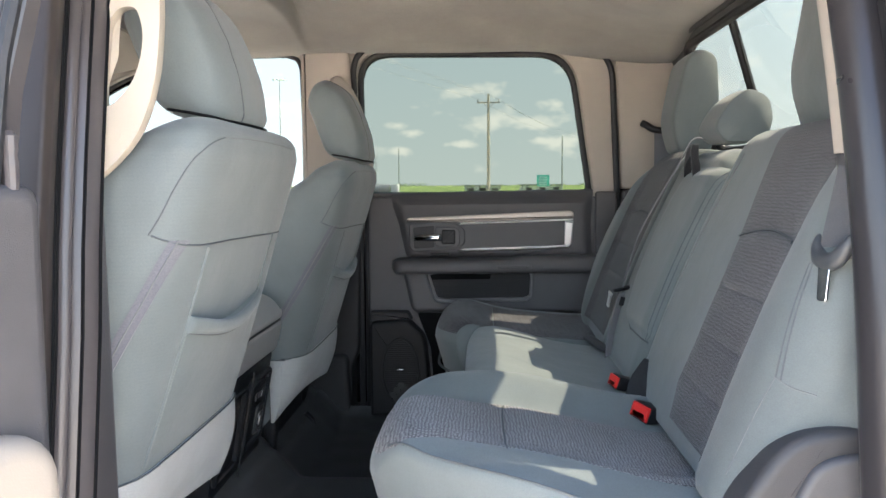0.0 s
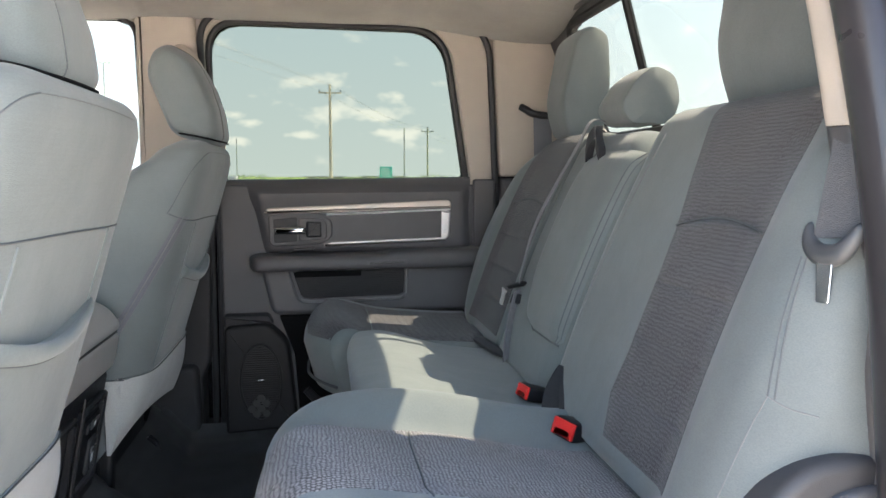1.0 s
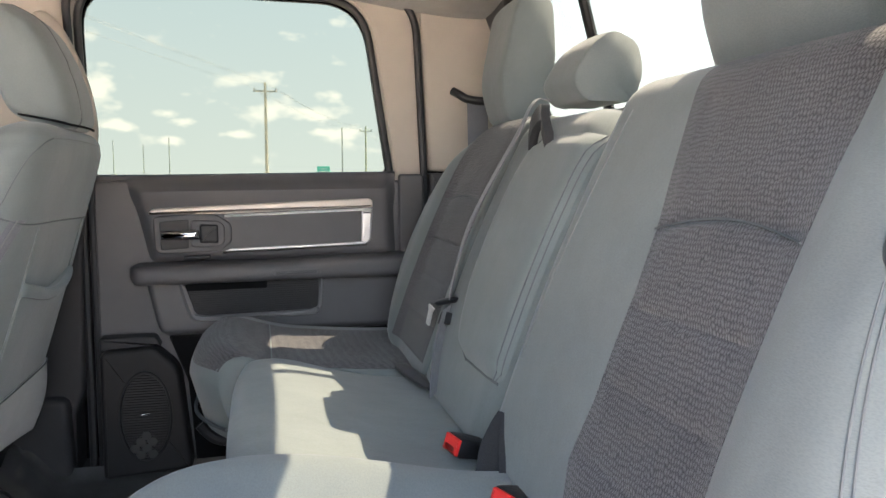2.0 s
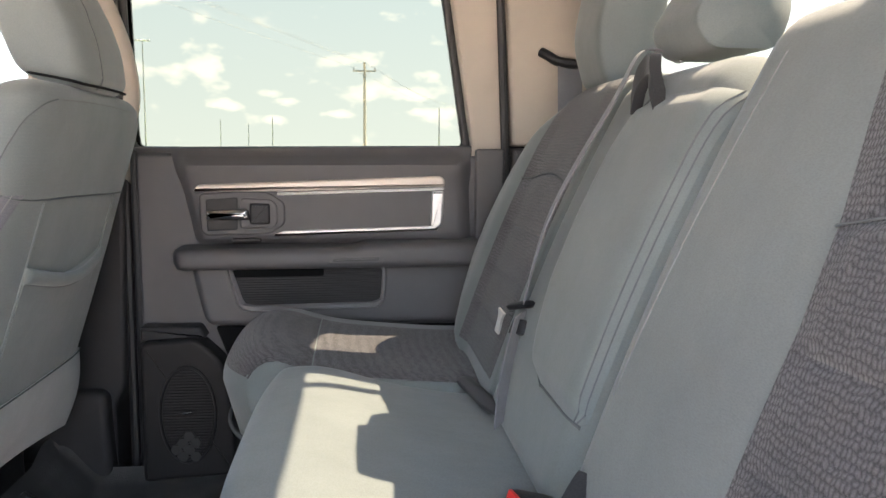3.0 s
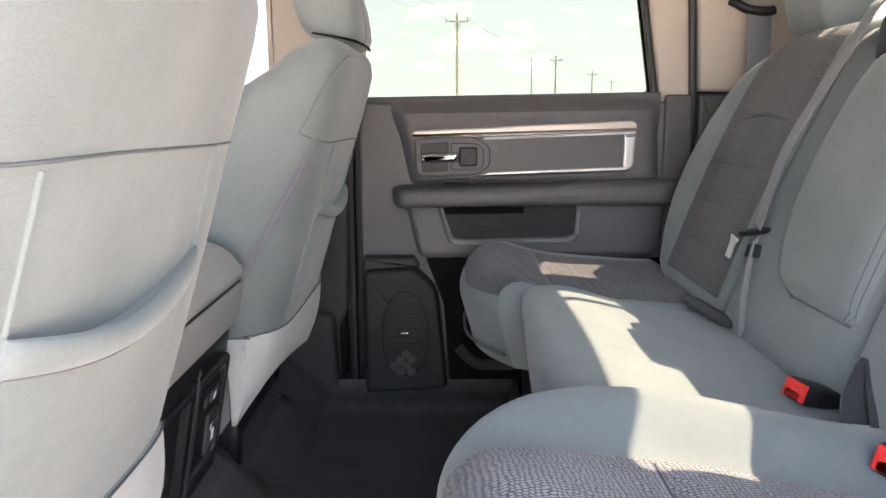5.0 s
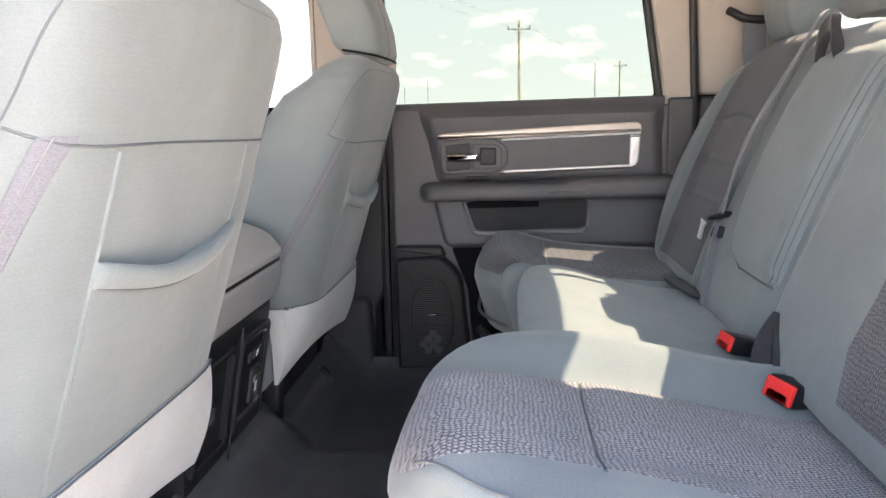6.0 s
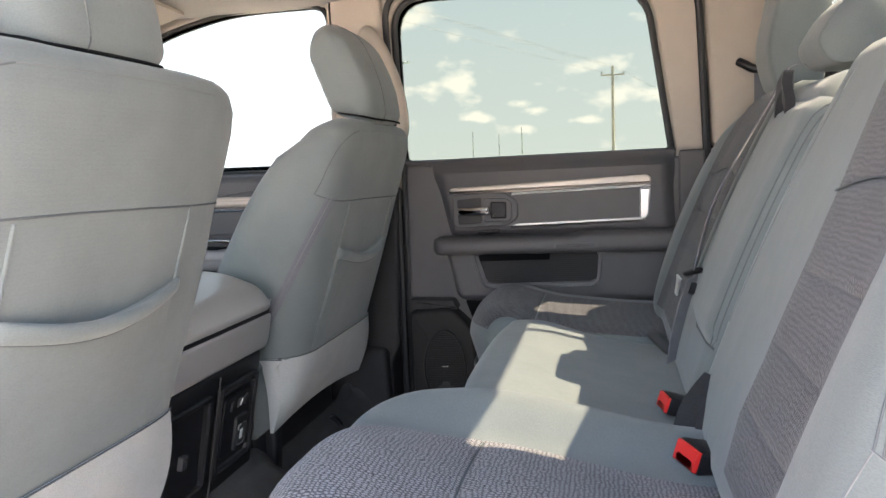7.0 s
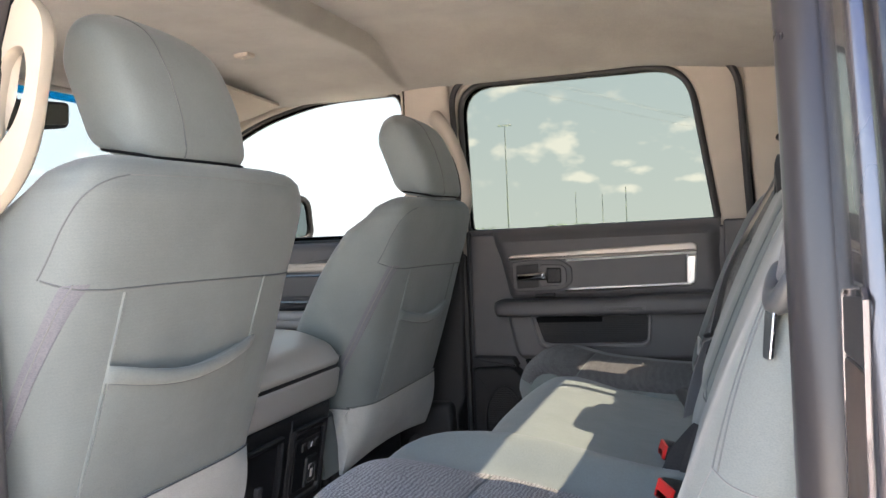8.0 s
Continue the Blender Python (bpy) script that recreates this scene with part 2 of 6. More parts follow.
def rounded(pts, r, n=6):
    """A polygon's corners rounded; r: one radius or one for each corner."""
    out = []
    k = len(pts)
    for i, p in enumerate(pts):
        rad = r[i] if isinstance(r, (list, tuple)) else r
        p, a, b = Vector(p), Vector(pts[i - 1]), Vector(pts[(i + 1) % k])
        da, db = (a - p), (b - p)
        cut = min(rad, da.length * 0.48, db.length * 0.48)
        if cut < 1e-5:
            out.append(p)
            continue
        p0, p1 = p + da.normalized() * cut, p + db.normalized() * cut
        for j in range(n + 1):
            t = j / n
            out.append((1 - t) ** 2 * p0 + 2 * t * (1 - t) * p + t ** 2 * p1)
    return out


def shrink(loop, d):
    """The loop moved inwards by d."""
    n = len(loop)
    area = sum(loop[i - 1].x * loop[i].y - loop[i].x * loop[i - 1].y for i in range(n))
    s = 1 if area > 0 else -1
    out = []
    for i in range(n):
        t = loop[(i + 1) % n] - loop[i - 1]
        t = t.normalized() if t.length > 1e-9 else Vector((1, 0))
        out.append(loop[i] + Vector((-t.y, t.x)) * s * d)
    return out


def slab(loop, place, d0, d1, bev=0.004, steps=3):
    """A plate with the outline loop, from depth d0 to d1, its edge at d1 rounded. place(a, b, d) gives the point."""
    loops = [[place(p.x, p.y, d0) for p in loop]]
    sign = 1 if d1 > d0 else -1
    for k in range(steps + 1):
        a = math.pi / 2 * k / steps
        ring = shrink(loop, bev * (1 - math.cos(a)))
        loops.append([place(p.x, p.y, d1 - sign * bev * (1 - math.sin(a))) for p in ring])
    loops.append([place(p.x, p.y, d1) for p in shrink(loop, bev + 0.0008)])
    return loft(loops)


def resample(loop, n, centre):
    """n points of the loop, by the angle round the centre."""
    out = []
    c = Vector(centre)
    for k in range(n):
        a = 2 * math.pi * k / n
        d = Vector((math.cos(a), math.sin(a)))
        best = None
        for i in range(len(loop)):
            p, q = loop[i - 1] - c, loop[i] - c
            e = q - p
            den = d.x * e.y - d.y * e.x
            if abs(den) < 1e-12:
                continue
            t, u = (p.x * e.y - p.y * e.x) / den, (p.x * d.y - p.y * d.x) / den
            if t > 0 and -1e-6 <= u <= 1 + 1e-6 and (best is None or t > best):
                best = t
        out.append(c + d * best)
    return out


def ring(outer, inner, place, d0, d1, bev=0.003, n=96):
    """A plate with a hole."""
    c = sum(inner, Vector((0, 0))) / len(inner)
    o, i = resample(outer, n, c), resample(inner, n, c)
    s = 1 if d1 > d0 else -1
    lp = lambda loop, d: [place(p.x, p.y, d) for p in loop]
    grown = [p + (p - c).normalized() * bev for p in i]
    loops = [lp(o, d0), lp(o, d1 - s * bev), lp([p - (p - c).normalized() * bev for p in o], d1), lp(grown, d1), lp(i, d1 - s * bev), lp(i, d0), lp(o, d0)]
    bm = loft(loops, caps=False)
    bmesh.ops.remove_doubles(bm, verts=bm.verts, dist=1e-6)
    return bm


def tube(pts, r, n=8, closed=False, flat=1.0, up=(0, 0, 1)):
    """A round or flattened rod through the points; r: one radius or one for each point."""
    pts = [Vector(p) for p in pts]
    loops = []
    k = len(pts)
    for i, p in enumerate(pts):
        a = pts[i - 1] if (i or closed) else p
        b = pts[(i + 1) % k] if (i < k - 1 or closed) else p
        t = (b - a).normalized()
        u = Vector(up) - t * t.dot(Vector(up))
        u = u.normalized() if u.length > 1e-4 else t.orthogonal().normalized()
        v = t.cross(u)
        rad = r[i] if isinstance(r, (list, tuple)) else r
        loops.append([p + u * math.cos(w) * rad * flat + v * math.sin(w) * rad for w in (2 * math.pi * j / n for j in range(n))])
    if closed:
        loops.append(loops[0])
        bm = loft(loops, caps=False)
        bmesh.ops.remove_doubles(bm, verts=bm.verts, dist=1e-7)
        return bm
    return loft(loops)


def spline(pts, n=8):
    """A smooth line through the points."""
    pts = [Vector(p) for p in pts]
    out = []
    for i in range(len(pts) - 1):
        p0, p1, p2, p3 = pts[max(i - 1, 0)], pts[i], pts[i + 1], pts[min(i + 2, len(pts) - 1)]
        for j in range(n):
            t = j / n
            out.append(0.5 * (2 * p1 + (p2 - p0) * t + (2 * p0 - 5 * p1 + 4 * p2 - p3) * t * t + (3 * p1 - p0 - 3 * p2 + p3) * t ** 3))
    out.append(pts[-1])
    return out


def shell(front, back, nu, nv):
    """A closed body between two sheets front(u, v) and back(u, v)."""
    bm = bmesh.new()
    f = [[bm.verts.new(front(i / nu, j / nv)) for i in range(nu + 1)] for j in range(nv + 1)]
    b = [[bm.verts.new(back(i / nu, j / nv)) for i in range(nu + 1)] for j in range(nv + 1)]
    for j in range(nv):
        for i in range(nu):
            bm.faces.new((f[j][i], f[j][i + 1], f[j + 1][i + 1], f[j + 1][i]))
            bm.faces.new((b[j][i], b[j + 1][i], b[j + 1][i + 1], b[j][i + 1]))
    rim = [(0, i) for i in range(nu)] + [(j, nu) for j in range(nv)] + [(nv, i) for i in range(nu, 0, -1)] + [(j, 0) for j in range(nv, 0, -1)]
    for k in range(len(rim)):
        (a, c), (d, e) = rim[k - 1], rim[k]
        bm.faces.new((f[a][c], b[a][c], b[d][e], f[d][e]))
    return bm


def box(x0, x1, y0, y1, z0, z1, bev=0.004):
    lp = rounded([(x0, y0), (x1, y0), (x1, y1), (x0, y1)], bev * 1.5, 3)
    loops = []
    for k in range(3):
        a = math.pi / 2 * k / 2
        loops.append([Vector((p.x, p.y, z0 + bev * (1 - math.sin(a)))) for p in shrink(lp, bev * (1 - math.cos(a)))])
    loops = loops[::-1]
    for k in range(3):
        a = math.pi / 2 * k / 2
        loops.append([Vector((p.x, p.y, z1 - bev * (1 - math.sin(a)))) for p in shrink(lp, bev * (1 - math.cos(a)))])
    loops = [[Vector((p.x, p.y, z0)) for p in shrink(lp, bev + 0.001)]] + loops + [[Vector((p.x, p.y, z1)) for p in shrink(lp, bev + 0.001)]]
    return loft(loops)


def ease(t):
    t = max(0.0, min(1.0, t))
    return t * t * (3 - 2 * t)


def lerp(a, b, t):
    return a + (b - a) * t


def table(rows, t):
    """Values between rows of (t, a, b, ...)."""
    if t <= rows[0][0]:
        return rows[0][1:]
    for p, q in zip(rows, rows[1:]):
        if t <= q[0]:
            f = (t - p[0]) / (q[0] - p[0])
            return [lerp(a, b, f) for a, b in zip(p[1:], q[1:])]
    return rows[-1][1:]


ell = lambda cx, cz, rx, rz, n=36: [Vector((cx + rx * math.cos(2 * math.pi * k / n), cz + rz * math.sin(2 * math.pi * k / n))) for k in range(n)]


def on_y(y):
    """Outlines in x and z on a wall at y; depth counts towards the cabin's middle."""
    s = -1 if y > 0 else 1
    return lambda a, b, d: Vector((a, y + s * d, b))


# ---- the cab: floor, roof, pillars, back wall ----
FAR, NEAR = 0.775, -0.66
WIN = rounded([(-0.306, 0.662), (-0.315, 1.032), (0.235, 1.026), (0.290, 0.662)], [0.02, 0.075, 0.085, 0.015], 8)
FWIN = rounded([(-1.42, 0.655), (-1.16, 0.86), (-0.95, 0.985), (-0.74, 1.034), (-0.480, 1.036), (-0.470, 0.655)], [0.03, 0.12, 0.1, 0.08, 0.05, 0.02], 8)


def floor_height(x, y):
    z = 0.045 + 0.06 * ease((-0.36 - x) / 0.07) - 0.03 * ease((-0.5 - x) / 0.05)
    z += 0.045 * ease((0.30 - abs(y - 0.0)) / 0.10) * ease((0.06 - x) / 0.1)
    return z + 0.02 * ease((abs(y) - 0.62) / 0.06)


setting("floor", shell(lambda u, v: Vector((lerp(-1.6, 0.62, u), lerp(-0.74, 0.78, v), floor_height(lerp(-1.6, 0.62, u), lerp(-0.74, 0.78, v)) - 0.012)),
        lambda u, v: Vector((lerp(-1.6, 0.62, u), lerp(-0.74, 0.78, v), -0.12)), 90, 24), M_BLACK, "black carpeted cab floor", "floor")


def roof_height(x, y):
    edge = ease((abs(y - 0.05) - 0.42) / 0.27)
    front = 1 - ease((x + 0.449) / 0.016)
    z = 1.122 - (0.086 - 0.018 * front) * edge
    z -= front * (0.044 + 0.03 * max(0.0, min(0.5, -0.45 - x))) * (1 - edge * 0.55)
    z -= 0.05 * ease((-0.88 - x) / 0.13) * (1 - edge)
    z -= 0.085 * ease((x - 0.1) / 0.36) * (1 - edge * 0.6)
    return z + 0.0015 * noise.noise(Vector((x * 6, y * 6, 0)))


setting("ceiling", shell(lambda u, v: Vector((lerp(-1.02, 0.50, u), lerp(-0.70, 0.79, v), roof_height(lerp(-1.02, 0.50, u), lerp(-0.70, 0.79, v)))),
        lambda u, v: Vector((lerp(-1.02, 0.48, u), lerp(-0.72, 0.80, v), 1.16)), 220, 60), M_LINER, "beige cloth headliner with a moulded ridge", "ceiling", 60)
roof = thing("roof_panel", (0, 0.05, 1.16), "black painted steel roof of the pickup cab", "roof", kind="structure")
part("panel", box(-1.05, 0.56, -0.865, 0.925, 1.162, 1.19, 0.012), M_PAINT, roof)

# far side: the wall round each window
side = on_y(FAR + 0.045)
wall = thing("wall_far", (0, FAR, 0.6), "pickup cab side wall with tan pillar trim", "wall", kind="structure")
part("rear_surround", ring(rounded([(-0.37, 0.60), (-0.37, 1.12), (0.358, 1.12), (0.372, 0.60)], 0.01, 3), shrink(WIN, -0.014), side, 0.0, 0.052, 0.004), M_TAN, wall)
part("front_surround", ring(rounded([(-1.62, 0.56), (-1.62, 0.63), (-1.24, 0.905), (-1.01, 1.035), (-0.96, 1.12), (-0.40, 1.12), (-0.40, 0.56)], 0.01, 3), shrink(FWIN, -0.012), side, 0.0, 0.05, 0.004), M_TAN, wall)
part("pillar_trim", slab(rounded([(-0.474, 0.60), (-0.474, 1.09), (-0.348, 1.09), (-0.338, 0.97), (-0.312, 0.86), (-0.305, 0.60)], [0.01, 0.01, 0.02, 0.06, 0.05, 0.01], 6), side, 0.03, 0.072, 0.014, 4), M_TAN, wall, "tan middle pillar trim")
part("rear_pillar_trim", slab(rounded([(0.378, 0.674), (0.356, 1.03), (0.52, 1.03), (0.60, 0.80), (0.60, 0.674)], 0.012, 4), side, 0.0, 0.055, 0.008), M_TAN, wall, "tan rear pillar trim")
part("rear_pillar_base", slab(rounded([(0.378, 0.05), (0.378, 0.67), (0.62, 0.67), (0.62, 0.05)], 0.008, 3), side, 0.0, 0.06, 0.008), M_PAD, wall, "dark grey lower pillar trim")
part("middle_pillar_base", slab(rounded([(-0.50, 0.03), (-0.50, 0.62), (-0.315, 0.62), (-0.325, 0.24), (-0.345, 0.20), (-0.345, 0.05)], 0.012, 4), side, 0.0, 0.085, 0.008), M_KICK, wall, "dark plastic lower pillar cover")
part("kick_panel", slab(rounded([(-0.50, 0.03), (-0.50, 0.235), (-0.352, 0.235), (-0.345, 0.06)], 0.02, 4), side, 0.08, 0.115, 0.012), M_KICK, wall, "dark plastic sill cover")
part("door_seal", tube([side(p.x, p.y, 0.064) for p in rounded([(-0.318, 0.06), (-0.318, 0.62), (-0.336, 1.055), (0.345, 1.045), (0.366, 0.62), (0.366, 0.06)], [0.02, 0.05, 0.08, 0.09, 0.05, 0.02], 10)], 0.008, 8, True, up=(0, 1, 0)), M_RUBBER, wall, "black rubber door seal")
part("rear_backing", box(0.345, 0.46, FAR + 0.0475, FAR + 0.056, 0.60, 1.12, 0.002), M_BLACK, wall, "black gap behind the door seal")
part("outer_skin", box(-1.62, 0.64, FAR + 0.058, FAR + 0.085, -0.12, 0.668, 0.004), M_PAINT, wall, "black painted outer skin")
part("inner_seal", tube([side(p.x, p.y, 0.075) for p in rounded([(-0.300, 0.06), (-0.300, 0.64), (-0.30, 0.66), (-0.296, 0.06)], 0.001, 2)], 0.006, 8, True, up=(0, 1, 0)), M_RUBBER, wall)
part("window_seal", tube([side(p.x, p.y, 0.046) for p in shrink(WIN, -0.004)], 0.0075, 10, True, up=(0, 1, 0)), M_RUBBER, wall, "black rubber window seal")
part("front_window_seal", tube([side(p.x, p.y, 0.044) for p in shrink(FWIN, -0.002)], 0.0045, 8, True, up=(0, 1, 0)), M_RUBBER, wall)
part("glass_run", ring(shrink(WIN, -0.03), shrink(WIN, -0.002), side, -0.005, 0.003, 0.001), M_RUBBER, wall)
part("front_glass_run", ring(shrink(FWIN, -0.028), shrink(FWIN, -0.001), side, -0.005, 0.003, 0.001), M_RUBBER, wall)
part("sill", box(-1.6, 0.62, FAR - 0.01, FAR + 0.06, -0.1, 0.075, 0.01), M_BLACK, wall)

w1 = thing("window_1", (0, FAR, 0.67), "dark tinted privacy glass of the rear door", "window", kind="structure")
part("pane", slab(shrink(WIN, -0.008), on_y(FAR + 0.04), 0.0, 0.005, 0.001, 1), G_TINT, w1)
w2 = thing("window_2", (-0.9, FAR, 0.67), "clear front door window full of daylight", "window", kind="structure")
part("pane", slab(shrink(FWIN, -0.006), on_y(FAR + 0.04), 0.0, 0.005, 0.001, 1), G_CLEAR, w2)


# grab handles on the middle pillars
line3 = lambda q: Vector((q[0], q[1], 0))


def spline2(pts, n=8):
    return [Vector((p.x, p.y)) for p in spline([line3(q) for q in pts], n)]


def pillar_handle(name, outline, place, depth, label, mat, wide=0.013):
    """A moulded grab handle: a bowed loop that stands off its pillar at both ends."""
    h = thing(name, place(*outline[0], 0), label, "grab handle", "grab handles")
    line = spline2(outline, 8)
    k = len(line) - 1
    pts = [place(p.x, p.y, depth * min(1, math.sin(math.pi * i / k) * 2.2)) for i, p in enumerate(line)]
    part("grip", tube(pts, [wide * (1 + 0.5 * abs(math.cos(math.pi * i / k)) ** 2) for i in range(k + 1)], 14, up=(0, 1, 0), flat=0.75), mat, h, "", 70)
    for p in (line[0], line[-1]):
        part("mount", tube([place(p.x, p.y, -0.03), place(p.x, p.y, -0.012), place(p.x, p.y, 0.008)], [0.026, 0.024, 0.015], 14), mat, h)
    return h


pillar_handle("grab_handle", [(-0.375, 0.955), (-0.345, 0.93), (-0.312, 0.865), (-0.293, 0.80), (-0.291, 0.735), (-0.315, 0.69), (-0.35, 0.665)], on_y(0.742), 0.03, "cream plastic grab handle on the middle pillar", M_TAN)
slot = thing("belt_height_guide", (-0.33, 0.73, 0.77), "black belt slot behind the grab handle", "belt guide")
part("slot", slab(rounded([(-0.335, 0.70), (-0.335, 0.87), (-0.318, 0.87), (-0.312, 0.70)], 0.008, 4), on_y(0.749), 0.0, 0.004, 0.002), M_BLACK, slot)

# back wall and sliding rear window
BACK = lambda y, z: Vector((0.505 + (1.0 - z) * 0.40, y, z))
wall_b = thing("wall_back", (0.6, 0.05, 0.4), "dark back wall of the cab below the rear window", "wall", kind="structure")
part("panel", box(0.585, 0.64, -0.74, 0.80, -0.1, 0.74, 0.004), M_PAD, wall_b)
BW = rounded([(-0.55, 0.765), (-0.52, 1.014), (0.60, 1.014), (0.63, 0.765)], 0.04, 6)


def back_place(a, b, d):
    return BACK(a, b) + Vector((-0.93, 0, -0.37)) * d


part("surround", ring(rounded([(-0.76, 0.70), (-0.72, 1.12), (0.80, 1.12), (0.82, 0.70)], 0.01, 3), BW, back_place, -0.012, 0.0, 0.003), M_PAD, wall_b, "dark grey rear window surround")
part("seal", tube([back_place(p.x, p.y, 0.004) for p in BW], 0.010, 8, True, up=(1, 0, 0)), M_RUBBER, wall_b)
w3 = thing("window_3", (0.6, 0.05, 0.76), "sliding rear window with dark frame bars", "window", kind="structure")
part("pane", slab(shrink(BW, -0.004), back_place, -0.010, -0.006, 0.001, 1), G_BACK, w3)
for yb in (0.312, -0.33):
    part("frame_bar", tube([back_place(yb + 0.045, 0.76, -0.008), back_place(yb - 0.018, 1.02, -0.008)], 0.009, 8, up=(0, 1, 0), flat=1.1), M_BLACK, w3, "black upright bar of the sliding pane")
part("header", tube([back_place(y, 1.046, 0.002) for y in (-0.6, 0.05, 0.7)], 0.013, 8), M_PAD, w3, "dark header above the rear window")

# front end, closing the cab
dash = thing("wall_front", (-1.45, 0.05, 0.3), "dark dashboard closing the cab front", "wall", kind="structure")
part("panel", slab(rounded([(-1.62, 0.0), (-1.62, 0.60), (-1.45, 0.64), (-1.22, 0.60), (-1.16, 0.50), (-1.25, 0.2), (-1.4, 0.0)], 0.05, 5), on_y(0.80), 0.0, 1.5, 0.01), M_BLACK, dash)
part("header", box(-1.06, -1.018, -0.70, 0.80, 1.006, 1.16, 0.012), M_LINER, dash)
part("cowl", box(-1.75, -1.60, -0.74, 0.84, 0.4, 0.66, 0.02), M_PAINT, dash)
w4 = thing("window_4", (-1.3, 0.05, 0.7), "clear windscreen with a blue shade band", "window", kind="structure")
part("pane", shell(lambda u, v: Vector((lerp(-1.68, -1.02, v), lerp(-0.70, 0.80, u), lerp(0.66, 1.085, v))), lambda u, v: Vector((lerp(-1.683, -1.023, v), lerp(-0.70, 0.80, u), lerp(0.665, 1.09, v))), 6, 4), G_SCREEN, w4)
G_BAND = glass("blue_shade_band", (0.02, 0.42, 0.62))
part("shade_band", shell(lambda u, v: Vector((lerp(-1.125, -1.05, v), lerp(-0.68, 0.78, u), lerp(1.008, 1.056, v))), lambda u, v: Vector((lerp(-1.126, -1.051, v), lerp(-0.68, 0.78, u), lerp(1.010, 1.058, v))), 6, 2), G_BAND, w4, "blue tinted shade band")
for yb, s in ((-0.70, 1), (0.80, -1)):
    part("screen_pillar", tube([(-1.70, yb, 0.62), (-1.02, yb, 1.08), (-0.9, yb, 1.12)], 0.035, 8), M_TAN, dash)

# near side: both doors stand open, so daylight comes in past the pillars
near = thing("wall_near", (0, NEAR, 0.6), "near cab side with black painted door jambs and rubber seals", "wall", kind="structure")
part("front_sill", box(-1.62, -0.43, -0.80, -0.66, -0.12, 0.06, 0.015), M_PAINT, near, "black painted front door sill")
part("front_top_rail", box(-1.05, -0.43, -0.80, -0.62, 1.075, 1.17, 0.015), M_TAN, near)
part("top_rail", box(-0.50, 0.60, -0.80, -0.60, 1.075, 1.17, 0.015), M_TAN, near)
part("sill", box(-0.50, 0.62, -0.80, -0.62, -0.12, 0.05, 0.015), M_PAINT, near, "black painted sill")
M_HINGE = material("hinge_side_brown", (0.034, 0.027, 0.025), 0.5, vary=0.04, scale=1.5, bump=0.1)
M_ARM = material("armrest_vinyl", (0.30, 0.265, 0.225), 0.5, vary=0.06, scale=20, bump=0.3, bump_scale=900)
# middle pillar: tan inner trim, painted outer jamb
part("middle_pillar_trim", slab(rounded([(-0.50, 0.69), (-0.50, 1.09), (-0.41, 1.09), (-0.39, 0.80), (-0.385, 0.69)], 0.012, 4), on_y(-0.60), 0.0, 0.05, 0.012), M_TAN, near, "tan middle pillar trim")
part("middle_pillar_base", slab(rounded([(-0.50, 0.03), (-0.50, 0.688), (-0.372, 0.688), (-0.365, 0.03)], 0.012, 4), on_y(-0.602), 0.0, 0.055, 0.012), M_PAD, near, "dark plastic lower pillar cover")


def jamb(name, section, z0, z1, mat, label, lean=0.0):
    """An upright profile, the section in x and y, leaning back with height."""
    n = 14
    loops = []
    for k in range(n + 1):
        z = lerp(z0, z1, k / n)
        off = lean * max(0.0, z - 0.55) ** 1.5
        tumble = 0.40 * max(0.0, z - 0.60) ** 1.25 + 0.15 * min(0.0, z - 0.60)
        loops.append([Vector((p.x + off, p.y + tumble, z)) for p in section])
    return part(name, loft(loops), mat, near, label)


jamb("middle_jamb", rounded([(-0.56, -0.60), (-0.56, -0.80), (-0.47, -0.80), (-0.43, -0.72), (-0.385, -0.70), (-0.372, -0.62), (-0.372, -0.60)], 0.012, 4), -0.1, 1.12, M_PAINT, "black painted middle door jamb", -0.11)
# solid brown-black strip that fills the space beside the open door
jamb("hinge_strip", rounded([(-0.40, -0.653), (-0.366, -0.653), (-0.352, -0.697), (-0.352, -0.71), (-0.40, -0.71)], 0.004, 3), -0.05, 1.10, M_HINGE, "brown black strip between pillar and open door", -0.11)
jamb("middle_seal", rounded([(-0.392, -0.634), (-0.362, -0.634), (-0.352, -0.622), (-0.350, -0.605), (-0.362, -0.59), (-0.392, -0.59)], 0.01, 4), 0.0, 1.10, M_STRIP, "grey rubber weatherstrip", -0.11)
jamb("middle_seal_lip", rounded([(-0.385, -0.652), (-0.364, -0.650), (-0.359, -0.644), (-0.362, -0.637), (-0.385, -0.636)], 0.003, 3), 0.0, 1.10, M_STRIP, "grey rubber seal lip", -0.11)
for gx, gy in ((-0.3575, -0.6275), (-0.3505, -0.609), (-0.3595, -0.6735), (-0.3630, -0.6625)):
    jamb("seal_groove", rounded([(gx - 0.002, gy - 0.0018), (gx - 0.002, gy + 0.0018), (gx + 0.0018, gy + 0.0014), (gx + 0.0018, gy - 0.0014)], 0.0006, 2), 0.0, 1.10, M_SHADE, "dark groove in the weatherstrip", -0.11)
jamb("rear_jamb", rounded([(0.636, -0.58), (0.358, -0.58), (0.362, -0.681), (0.349, -0.686), (0.345, -0.795), (0.636, -0.80)], [0.004, 0.004, 0.004, 0.006, 0.008, 0.004], 4), -0.1, 1.12, M_JAMB, "glossy painted rear door jamb")
jamb("rear_outer_skin", rounded([(0.70, -0.798), (0.362, -0.798), (0.349, -0.806), (0.349, -0.822), (0.362, -0.83), (0.70, -0.84)], 0.006, 4), -0.1, 1.12, M_PAINT, "black painted outer panel edge")
